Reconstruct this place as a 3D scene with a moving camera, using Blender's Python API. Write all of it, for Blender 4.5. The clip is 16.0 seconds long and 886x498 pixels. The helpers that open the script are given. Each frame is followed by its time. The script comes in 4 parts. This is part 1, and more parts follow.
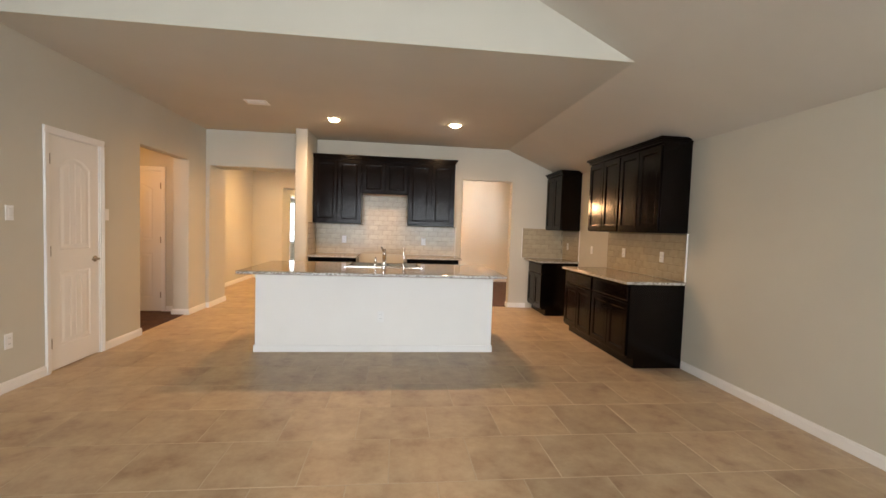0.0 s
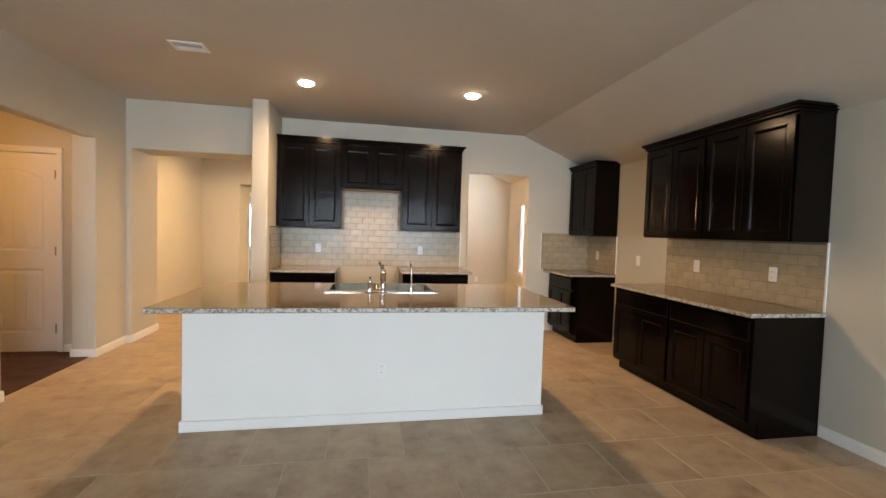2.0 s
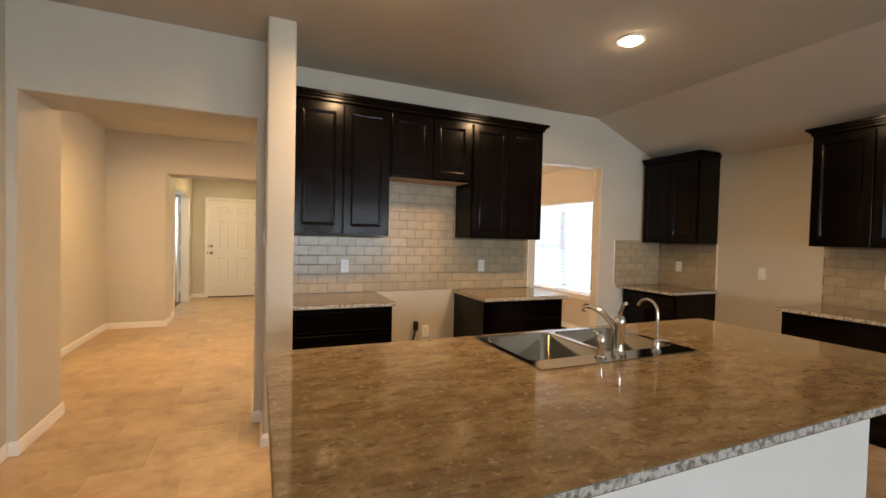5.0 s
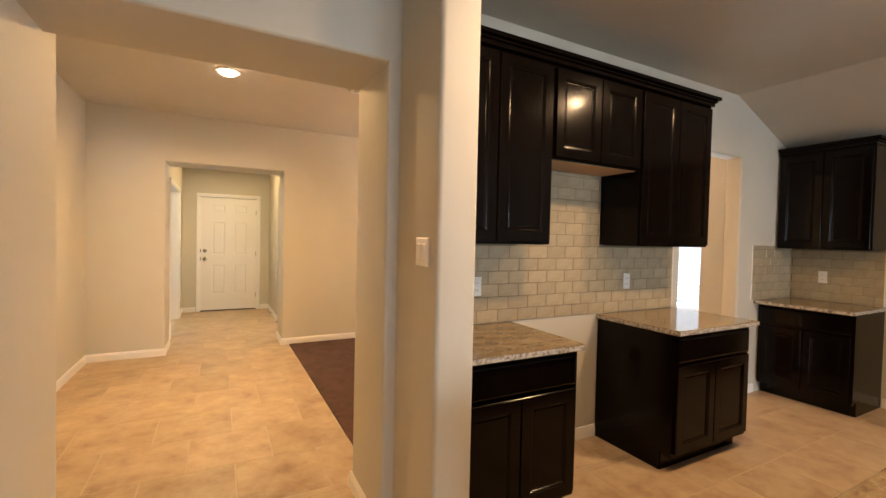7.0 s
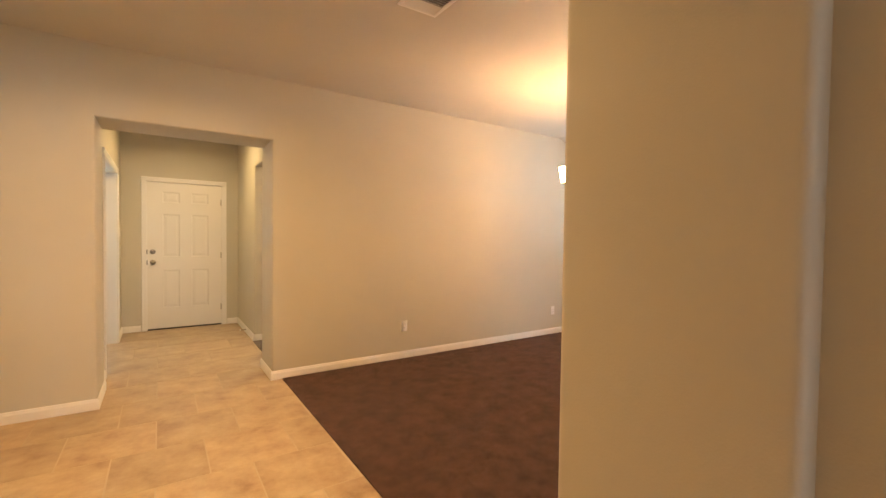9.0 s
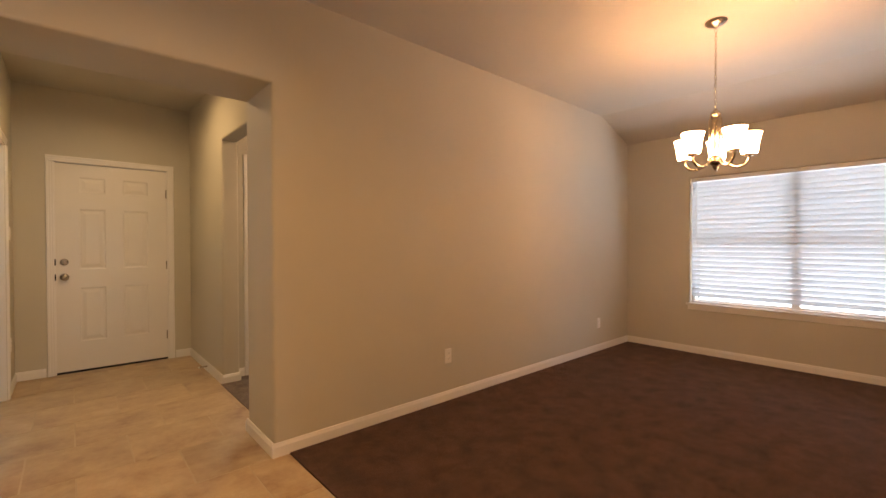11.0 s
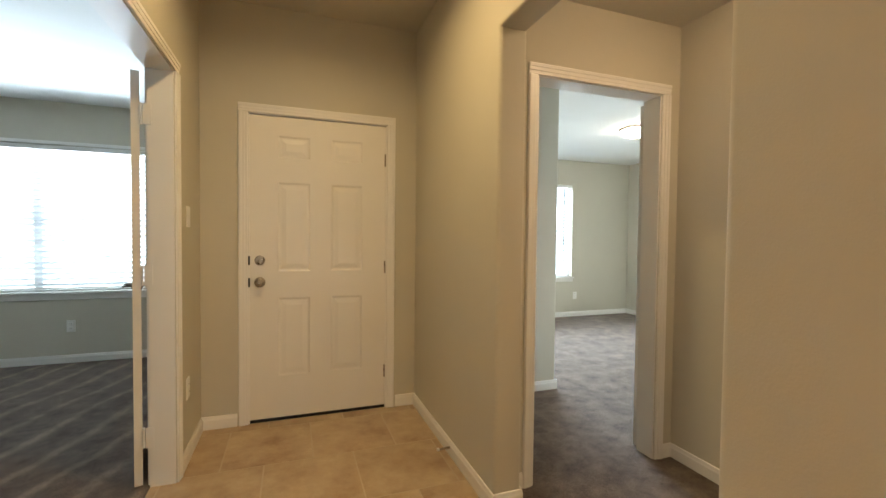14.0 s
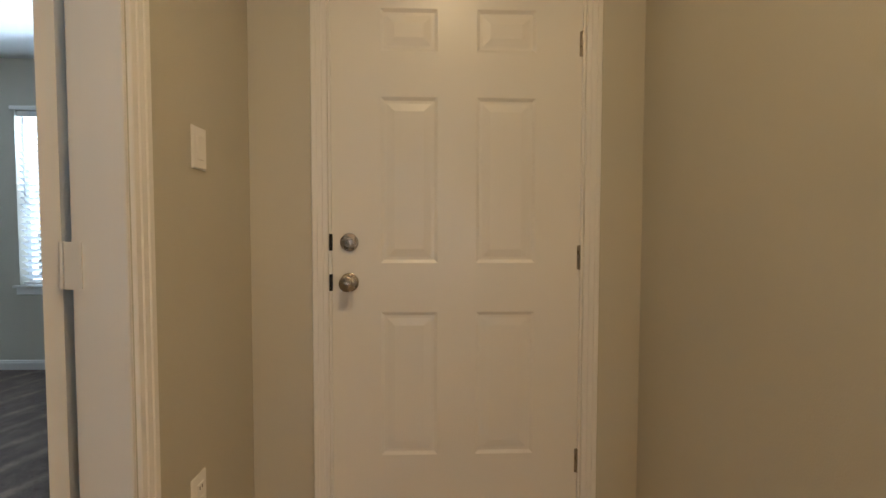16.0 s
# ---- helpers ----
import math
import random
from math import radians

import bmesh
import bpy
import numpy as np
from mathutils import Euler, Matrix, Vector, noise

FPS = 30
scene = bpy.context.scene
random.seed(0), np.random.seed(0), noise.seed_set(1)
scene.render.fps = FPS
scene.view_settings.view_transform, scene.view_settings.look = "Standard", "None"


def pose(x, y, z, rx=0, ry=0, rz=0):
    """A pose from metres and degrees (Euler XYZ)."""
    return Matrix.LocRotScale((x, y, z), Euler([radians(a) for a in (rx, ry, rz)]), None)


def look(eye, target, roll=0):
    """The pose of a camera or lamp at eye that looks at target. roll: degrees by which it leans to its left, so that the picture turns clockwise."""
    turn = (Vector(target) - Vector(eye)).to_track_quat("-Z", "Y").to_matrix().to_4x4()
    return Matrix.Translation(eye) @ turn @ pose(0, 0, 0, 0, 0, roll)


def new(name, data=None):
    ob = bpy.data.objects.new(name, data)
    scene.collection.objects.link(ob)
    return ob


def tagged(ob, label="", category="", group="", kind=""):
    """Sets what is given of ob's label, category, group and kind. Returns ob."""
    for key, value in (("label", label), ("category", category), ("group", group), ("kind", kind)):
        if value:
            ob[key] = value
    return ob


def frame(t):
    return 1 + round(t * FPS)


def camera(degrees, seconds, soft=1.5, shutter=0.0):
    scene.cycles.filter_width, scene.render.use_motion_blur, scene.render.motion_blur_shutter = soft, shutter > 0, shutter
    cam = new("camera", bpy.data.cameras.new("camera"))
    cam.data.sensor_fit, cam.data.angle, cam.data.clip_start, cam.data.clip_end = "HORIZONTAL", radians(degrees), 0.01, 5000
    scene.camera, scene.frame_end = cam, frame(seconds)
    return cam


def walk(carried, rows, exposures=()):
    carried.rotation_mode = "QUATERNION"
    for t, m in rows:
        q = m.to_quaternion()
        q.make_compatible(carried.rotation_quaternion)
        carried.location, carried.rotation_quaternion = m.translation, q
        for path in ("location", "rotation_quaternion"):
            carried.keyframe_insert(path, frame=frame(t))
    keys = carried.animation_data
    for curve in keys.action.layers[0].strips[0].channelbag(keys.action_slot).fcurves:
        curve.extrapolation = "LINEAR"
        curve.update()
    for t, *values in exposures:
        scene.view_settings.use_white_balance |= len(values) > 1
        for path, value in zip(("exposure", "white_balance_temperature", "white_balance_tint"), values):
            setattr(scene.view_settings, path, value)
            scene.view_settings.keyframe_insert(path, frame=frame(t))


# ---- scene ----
cam = camera(92.4, 16.0)
PATH = [
    (0, (-0.078, 0.036, 1.355), (0.144, 2.021, 1.257), 1.9),
    (0.5, (-0.122, 0.42, 1.343), (0.145, 2.4, 1.253), 1.9),
    (1, (-0.203, 0.808, 1.362), (0.099, 2.783, 1.276), 1.9),
    (1.5, (-0.26, 1.208, 1.374), (0.078, 3.178, 1.292), 1.8),
    (2, (-0.362, 1.597, 1.372), (0.006, 3.561, 1.291), 1.8),
    (2.5, (-0.492, 1.968, 1.386), (-0.111, 3.93, 1.308), 1.8),
    (3, (-0.676, 2.337, 1.423), (-0.26, 4.292, 1.336), 1.8),
    (3.2, (-0.749, 2.464, 1.408), (-0.326, 4.417, 1.322), 1.7),
    (5.3, (-1.746, 3.824, 1.374), (-0.897, 5.635, 1.328), 1.4),
    (5.5, (-1.821, 3.975, 1.382), (-0.949, 5.775, 1.338), 1.4),
    (6, (-2.033, 4.356, 1.38), (-1.112, 6.13, 1.327), 1.3),
    (6.5, (-2.2, 4.722, 1.38), (-1.256, 6.484, 1.333), 1.3),
    (7, (-2.31, 5.118, 1.401), (-1.375, 6.885, 1.351), 1.3),
    (7.5, (-2.399, 5.513, 1.375), (-1.484, 7.291, 1.327), 1.3),
    (8, (-2.411, 5.902, 1.363), (-1.499, 7.681, 1.312), 1.2),
    (8.5, (-2.408, 6.293, 1.356), (-1.451, 8.048, 1.304), 1.3),
    (8.7, (-2.43, 6.467, 1.35), (-1.409, 8.186, 1.295), 1.1),
    (10.8, (-2.465, 8.131, 1.248), (-1.153, 9.641, 1.225), -0.0),
    (11, (-2.476, 8.287, 1.259), (-1.158, 9.791, 1.233), -0.1),
    (11.5, (-2.516, 8.692, 1.267), (-1.209, 10.206, 1.243), -0.0),
    (12, (-2.476, 9.088, 1.273), (-1.225, 10.648, 1.242), 0.0),
    (12.5, (-2.473, 9.519, 1.256), (-1.336, 11.164, 1.223), 0.2),
    (13, (-2.466, 9.93, 1.265), (-1.51, 11.687, 1.222), 0.3),
    (13.5, (-2.397, 10.349, 1.272), (-1.592, 12.179, 1.222), 0.7),
    (14, (-2.327, 10.73, 1.253), (-1.655, 12.613, 1.196), 0.6),
    (14.5, (-2.267, 11.097, 1.217), (-1.827, 13.047, 1.167), 0.5),
    (15, (-2.23, 11.482, 1.198), (-1.929, 13.458, 1.145), 0.6),
    (15.5, (-2.25, 11.86, 1.137), (-2.065, 13.851, 1.093), 0.6),
    (16, (-2.237, 12.24, 1.121), (-2.171, 14.237, 1.043), 0.1),
]
EXPOSURES = [(0.0, -0.26, 6250, 12), (1.0, -0.26, 5850, 9), (2.5, -0.38, 5700, 8), (3.2, -0.52, 5700, 8), (5.5, -0.56, 5950, 9), (7.0, -0.34, 5900, 10), (8.7, -0.46, 6200, 11), (10.8, -1.34, 6550, 20), (12.0, -1.36, 6500, 20), (13.0, -1.18, 6200, 11), (14.0, -1.10, 6000, 8), (15.0, -1.30, 5850, 6), (16.0, -1.34, 5450, 12)]
walk(cam, [(t, look(eye, target, roll)) for t, eye, target, roll in PATH], EXPOSURES)

# ---- world, daylight and lamps ----
world = bpy.data.worlds.new("world")
scene.world = world
world.use_nodes = True
sky = world.node_tree.nodes.new("ShaderNodeTexSky")
sky.sky_type, sky.sun_disc = "NISHITA", False
sky.sun_elevation, sky.sun_rotation = radians(15.5), radians(-41.7)
world.node_tree.links.new(sky.outputs[0], world.node_tree.nodes["Background"].inputs["Color"])
world.node_tree.nodes["Background"].inputs["Strength"].default_value = 0.10

sun_data = bpy.data.lights.new("sun", "SUN")
sun_data.energy, sun_data.angle, sun_data.color = 5.0, radians(0.5), (1.0, 0.93, 0.82)
sun = new("sun", sun_data)
sun.matrix_world = look((0, 30, 20), (8.9, 20.0, 16.3))

WARM = (1.0, 0.585, 0.27)
DAY = (0.93, 0.98, 1.0)
SKY_BLUE = (0.80, 0.92, 1.0)


def area_lamp(name, m, sx, sy, watts, color, shape="RECTANGLE", spread=180):
    d = bpy.data.lights.new(name, "AREA")
    d.shape, d.size, d.size_y, d.energy, d.color, d.spread = shape, sx, sy, watts, color, radians(spread)
    ob = new(name, d)
    ob.matrix_world = m
    return ob


# daylight in the openings of the windows, set outside the glass
area_lamp("window_light", look((3.09, 9.145, 1.285), (0, 9.145, 1.285)), 1.86, 1.41, 225, SKY_BLUE)
# the bedroom windows see open sky above and lawn below
area_lamp("window_light", look((-4.595, 16.0, 1.735), (-4.595, 0, 1.735)), 1.84, 0.69, 510, SKY_BLUE)
area_lamp("window_light", look((-4.595, 16.0, 1.04), (-4.595, 0, 1.04)), 1.84, 0.69, 92, SKY_BLUE)
area_lamp("window_light", look((0.96, 16.65, 1.36), (0.96, 0, 1.36)), 1.81, 1.44, 960, SKY_BLUE)
area_lamp("window_light", look((-1.45, -2.99, 1.35), (-1.45, 5, 1.0)), 1.9, 1.9, 86, DAY, spread=125)
area_lamp("window_light", look((1.35, -2.99, 1.35), (1.35, 5, 1.0)), 1.9, 1.9, 86, DAY, spread=125)
CANS = [(-0.93, 5.85), (0.675, 5.78), (-2.25, 9.11), (-2.14, 12.46)]
CAN_WATTS = [40, 40, 76, 33]
FOYER_WARM = (1.0, 0.67, 0.28)
HALL_WARM = (1.0, 0.57, 0.205)


# ---- materials ----
def nodes_of(name):
    m = bpy.data.materials.new(name)
    m.use_nodes = True
    t = m.node_tree
    return m, t, t.nodes["Principled BSDF"]


def noise_tex(t, scale, detail=3.0, rough=0.5, stretch=(1, 1, 1), coord="Object"):
    tc = t.nodes.new("ShaderNodeTexCoord")
    mp = t.nodes.new("ShaderNodeMapping")
    mp.inputs["Scale"].default_value = stretch
    n = t.nodes.new("ShaderNodeTexNoise")
    n.inputs["Scale"].default_value, n.inputs["Detail"].default_value, n.inputs["Roughness"].default_value = scale, detail, rough
    t.links.new(tc.outputs[coord], mp.inputs["Vector"])
    t.links.new(mp.outputs["Vector"], n.inputs["Vector"])
    return n


def ramp(t, src, stops):
    r = t.nodes.new("ShaderNodeValToRGB")
    e = r.color_ramp.elements
    while len(e) < len(stops):
        e.new(0.5)
    for el, (p, c) in zip(e, stops):
        el.position, el.color = p, (*c, 1)
    t.links.new(src, r.inputs["Fac"])
    return r


def mix_col(t, fac, a, b, mode="MIX"):
    m = t.nodes.new("ShaderNodeMix")
    m.data_type, m.blend_type = "RGBA", mode
    for sock, v in ((m.inputs[0], fac), (m.inputs[6], a), (m.inputs[7], b)):
        if isinstance(v, bpy.types.NodeSocket):
            t.links.new(v, sock)
        elif isinstance(v, tuple):
            sock.default_value = (*v, 1)
        else:
            sock.default_value = v
    return m.outputs[2]


def bump(t, b, height, strength, distance=0.002):
    n = t.nodes.new("ShaderNodeBump")
    n.inputs["Strength"].default_value, n.inputs["Distance"].default_value = strength, distance
    t.links.new(height, n.inputs["Height"])
    t.links.new(n.outputs["Normal"], b.inputs["Normal"])


def painted(name, color, rough=0.6, vary=0.06, fine=220.0, relief=0.25, spec=0.35):
    """Paint with faint large unevenness and a fine sprayed texture."""
    m, t, b = nodes_of(name)
    big = noise_tex(t, 1.3, 4)
    dark = tuple(c * (1 - vary) for c in color)
    light = tuple(min(1, c * (1 + vary)) for c in color)
    t.links.new(ramp(t, big.outputs["Fac"], [(0.3, dark), (0.7, light)]).outputs["Color"], b.inputs["Base Color"])
    b.inputs["Roughness"].default_value, b.inputs["Specular IOR Level"].default_value = rough, spec
    bump(t, b, noise_tex(t, fine, 2).outputs["Fac"], relief, 0.0015)
    return m


def metal(name, color, rough, brushed=0.0):
    m, t, b = nodes_of(name)
    b.inputs["Metallic"].default_value = 1
    n = noise_tex(t, 60, 3, 0.6, (1, 8, 1))
    r = ramp(t, n.outputs["Fac"], [(0.3, (rough * 0.8,) * 3), (0.7, (rough * 1.3,) * 3)])
    t.links.new(r.outputs["Color"], b.inputs["Roughness"])
    b.inputs["Base Color"].default_value = (*color, 1)
    if brushed:
        bump(t, b, n.outputs["Fac"], brushed, 0.0005)
    return m


WALL = painted("wall_paint", (0.548, 0.520, 0.435), 0.62, 0.03)
ISLAND_PAINT = painted("island_paint", (0.80, 0.78, 0.735), 0.6, 0.03)
# ceilings outside the bedrooms: dim light is put into this darker colour
CEIL_DIM = painted("dimmed_ceiling_paint", (0.56, 0.53, 0.46), 0.8, 0.03, 140, 0.45, 0.2)
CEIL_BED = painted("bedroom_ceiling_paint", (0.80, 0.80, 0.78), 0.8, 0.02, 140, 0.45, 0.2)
TRIM = painted("trim_paint", (0.80, 0.785, 0.75), 0.32, 0.02, 30, 0.05, 0.5)
DOOR_PAINT = painted("door_paint", (0.78, 0.755, 0.70), 0.35, 0.025, 60, 0.08, 0.5)
PLASTIC = painted("white_plastic", (0.82, 0.81, 0.78), 0.3, 0.01, 20, 0.02, 0.5)
VENT_DARK = painted("vent_inside", (0.28, 0.265, 0.24), 0.8, 0.05)
CHROME = metal("chrome", (0.86, 0.86, 0.87), 0.08)
STEEL = metal("stainless_steel", (0.48, 0.455, 0.41), 0.10, 0.04)
NICKEL = metal("satin_nickel", (0.37, 0.33, 0.275), 0.28, 0.05)
BRASS_NICKEL = metal("brushed_nickel", (0.50, 0.43, 0.32), 0.25, 0.08)
RUBBER = painted("black_rubber", (0.015, 0.015, 0.015), 0.6, 0.1)
GROUT = painted("floor_grout", (0.51, 0.42, 0.30), 0.85, 0.10, 120, 0.4)
TILE_GROUT = painted("wall_tile_grout", (0.20, 0.165, 0.105), 0.85, 0.08, 120, 0.4)


def espresso():
    m, t, b = nodes_of("espresso_wood")
    g = noise_tex(t, 9, 6, 0.65, (1.0, 1.0, 0.06))
    r = ramp(t, g.outputs["Fac"], [(0.3, (0.0022, 0.0014, 0.0011)), (0.75, (0.0045, 0.0026, 0.0018))])
    t.links.new(r.outputs["Color"], b.inputs["Base Color"])
    rr = ramp(t, noise_tex(t, 5, 3).outputs["Fac"], [(0.3, (0.13,) * 3), (0.7, (0.19,) * 3)])
    t.links.new(rr.outputs["Color"], b.inputs["Roughness"])
    b.inputs["Specular IOR Level"].default_value = 0.15
    bump(t, b, g.outputs["Fac"], 0.04, 0.001)
    return m


def granite(name, edge=0.0):
    m, t, b = nodes_of(name)
    flow = noise_tex(t, 7, 5, 0.6, (1.0, 2.2, 1.0))
    base = ramp(t, flow.outputs["Fac"], [(0.25, (0.150, 0.105, 0.055)), (0.46, (0.205, 0.150, 0.080)), (0.60, (0.260, 0.200, 0.112)), (0.80, (0.32, 0.26, 0.16))])
    spots = noise_tex(t, 34, 5, 0.70, (0.5, 1.3, 1.0))
    dark = ramp(t, spots.outputs["Fac"], [(0.36, (0.6, 0.6, 0.6)), (0.47, (0, 0, 0))])
    col = mix_col(t, dark.outputs["Color"], base.outputs["Color"], (0.095, 0.06, 0.035))
    pale = ramp(t, noise_tex(t, 46, 4, 0.66).outputs["Fac"], [(0.56, (0, 0, 0)), (0.70, (0.8, 0.8, 0.8))])
    col = mix_col(t, pale.outputs["Color"], col, (0.36, 0.30, 0.205))
    v = t.nodes.new("ShaderNodeTexVoronoi")
    v.inputs["Scale"].default_value = 210
    tc = t.nodes.new("ShaderNodeTexCoord")
    t.links.new(tc.outputs["Object"], v.inputs["Vector"])
    col = mix_col(t, 0.12, col, v.outputs["Color"], "OVERLAY")
    if edge:
        chips = ramp(t, noise_tex(t, 55, 4, 0.65).outputs["Fac"], [(0.40, (0.12, 0.11, 0.10)), (0.55, (0.62, 0.60, 0.56))])
        col = mix_col(t, edge, col, chips.outputs["Color"])
    t.links.new(col, b.inputs["Base Color"])
    b.inputs["Roughness"].default_value = 0.08 if not edge else 0.40
    return m


def floor_tile_mat():
    m, t, b = nodes_of("floor_tile")
    info = t.nodes.new("ShaderNodeObjectInfo")
    cloud = noise_tex(t, 4.6, 7, 0.66)
    add = t.nodes.new("ShaderNodeVectorMath")
    add.operation = "MULTIPLY_ADD"
    tc = t.nodes.new("ShaderNodeTexCoord")
    comb = t.nodes.new("ShaderNodeCombineXYZ")
    for i in range(3):
        t.links.new(info.outputs["Random"], comb.inputs[i])
    t.links.new(comb.outputs[0], add.inputs[0])
    add.inputs[1].default_value = (17, 31, 5)
    t.links.new(tc.outputs["Object"], add.inputs[2])
    t.links.new(add.outputs[0], cloud.inputs["Vector"])
    r = ramp(t, cloud.outputs["Fac"], [(0.30, (0.300, 0.196, 0.124)), (0.43, (0.410, 0.298, 0.188)), (0.57, (0.485, 0.372, 0.238)), (0.72, (0.56, 0.455, 0.306))])
    tone = ramp(t, info.outputs["Random"], [(0.0, (0.90, 0.90, 0.90)), (1.0, (1.06, 1.05, 1.04))])
    t.links.new(mix_col(t, 1.0, r.outputs["Color"], tone.outputs["Color"], "MULTIPLY"), b.inputs["Base Color"])
    rr = ramp(t, cloud.outputs["Fac"], [(0.3, (0.34,) * 3), (0.7, (0.46,) * 3)])
    t.links.new(rr.outputs["Color"], b.inputs["Roughness"])
    b.inputs["Specular IOR Level"].default_value = 0.4
    bump(t, b, noise_tex(t, 35, 4).outputs["Fac"], 0.12, 0.002)
    return m


def splash_tile_mat():
    m, t, b = nodes_of("splash_tile")
    info = t.nodes.new("ShaderNodeObjectInfo")
    cloud = noise_tex(t, 11, 6, 0.65, (0.6, 0.6, 1.6), "Object")
    r = ramp(t, cloud.outputs["Fac"], [(0.3, (0.31, 0.255, 0.160)), (0.7, (0.45, 0.38, 0.255))])
    tone = ramp(t, info.outputs["Random"], [(0.0, (0.90, 0.90, 0.90)), (1.0, (1.06, 1.055, 1.04))])
    t.links.new(mix_col(t, 1.0, r.outputs["Color"], tone.outputs["Color"], "MULTIPLY"), b.inputs["Base Color"])
    b.inputs["Roughness"].default_value = 0.28
    bump(t, b, noise_tex(t, 26, 3).outputs["Fac"], 0.25, 0.003)
    return m


def carpet(name, color, stripes=0.0):
    m, t, b = nodes_of(name)
    fine = noise_tex(t, 190, 3, 0.7)
    mid = noise_tex(t, 7, 4, 0.65)
    lo, hi = tuple(c * 0.55 for c in color), tuple(c * 1.45 for c in color)
    col = ramp(t, fine.outputs["Fac"], [(0.28, lo), (0.72, hi)]).outputs["Color"]
    shade = ramp(t, mid.outputs["Fac"], [(0.32, (0.62, 0.62, 0.62)), (0.68, (1.35, 1.35, 1.35))])
    col = mix_col(t, 1.0, col, shade.outputs["Color"], "MULTIPLY")
    if stripes:
        w = t.nodes.new("ShaderNodeTexWave")
        w.inputs["Scale"].default_value, w.inputs["Distortion"].default_value, w.inputs["Detail"].default_value = 1.25, 2.2, 2
        tc = t.nodes.new("ShaderNodeTexCoord")
        mp = t.nodes.new("ShaderNodeMapping")
        mp.inputs["Rotation"].default_value = (0, 0, radians(18))
        t.links.new(tc.outputs["Object"], mp.inputs["Vector"])
        t.links.new(mp.outputs["Vector"], w.inputs["Vector"])
        band = ramp(t, w.outputs["Fac"], [(0.45, (0.92, 0.92, 0.92)), (0.80, (1, 1, 1)), (1.0, (1 + stripes,) * 3)])
        col = mix_col(t, 1.0, col, band.outputs["Color"], "MULTIPLY")
    t.links.new(col, b.inputs["Base Color"])
    b.inputs["Roughness"].default_value, b.inputs["Specular IOR Level"].default_value = 0.95, 0.1
    b.inputs["Sheen Weight"].default_value = 0.08
    bump(t, b, fine.outputs["Fac"], 0.9, 0.008)
    return m


def slat_mat():
    m, t, b = nodes_of("blind_slat")
    tr = t.nodes.new("ShaderNodeBsdfTranslucent")
    tr.inputs["Color"].default_value = (0.80, 0.84, 0.86, 1)
    mx = t.nodes.new("ShaderNodeMixShader")
    mx.inputs[0].default_value = 0.35
    n = noise_tex(t, 40, 2)
    t.links.new(ramp(t, n.outputs["Fac"], [(0.3, (0.80, 0.81, 0.81)), (0.7, (0.86, 0.86, 0.85))]).outputs["Color"], b.inputs["Base Color"])
    b.inputs["Roughness"].default_value = 0.4
    t.links.new(b.outputs[0], mx.inputs[1])
    t.links.new(tr.outputs[0], mx.inputs[2])
    t.links.new(mx.outputs[0], t.nodes["Material Output"].inputs["Surface"])
    return m


def glass_mat():
    m, t, b = nodes_of("window_glass")
    b.inputs["Transmission Weight"].default_value, b.inputs["Roughness"].default_value, b.inputs["IOR"].default_value = 1, 0.0, 1.45
    return m


def glowing(name, color, strength, base=(0.8, 0.78, 0.74)):
    m, t, b = nodes_of(name)
    b.inputs["Base Color"].default_value = (*base, 1)
    b.inputs["Emission Color"].default_value = (*color, 1)
    b.inputs["Emission Strength"].default_value = strength
    b.inputs["Roughness"].default_value = 0.4
    return m


ESPRESSO = espresso()
GRANITE, GRANITE_EDGE = granite("granite"), granite("granite_edge", 0.75)
FLOOR_TILE, SPLASH = floor_tile_mat(), splash_tile_mat()
CARPET = carpet("brown_carpet", (0.080, 0.040, 0.028))
CARPET_BED = carpet("taupe_carpet", (0.128, 0.098, 0.077), 0.6)
CARPET_EAST = carpet("taupe_carpet_plain", (0.165, 0.130, 0.106))
SLAT, GLASS = slat_mat(), glass_mat()
CAN_GLOW = glowing("lit_lens", (1.0, 0.66, 0.36), 150)
SHADE_GLOW = glowing("lit_glass_shade", (1.0, 0.54, 0.24), 150)
DOME_GLOW = glowing("lit_dome", (1.0, 0.66, 0.36), 80)
DOME_VESTIBULE = glowing("lit_vestibule_dome", (1.0, 0.46, 0.13), 60)
DOME_BED = glowing("lit_bedroom_dome", (1.0, 0.82, 0.60), 130)
RAW_WOOD = painted("raw_cabinet_underside", (0.42, 0.27, 0.15), 0.6, 0.15, 40, 0.2)
GRASS = painted("lawn", (0.07, 0.10, 0.035), 0.9, 0.4, 30, 0.8)


# ---- mesh helpers ----
def part(name, bm, material, parent=None, label=""):
    me = bpy.data.meshes.new(name)
    bmesh.ops.recalc_face_normals(bm, faces=bm.faces)
    bm.to_mesh(me)
    bm.free()
    for mm in material if isinstance(material, (list, tuple)) else (material,):
        me.materials.append(mm)
    ob = new(name, me)
    ob.parent = parent
    return tagged(ob, label) if label else ob


def thing(name, m, label, category, group="", kind=""):
    e = new(name)
    e.matrix_world = m
    e.empty_display_size = 0.1
    return tagged(e, label, category, group, kind)


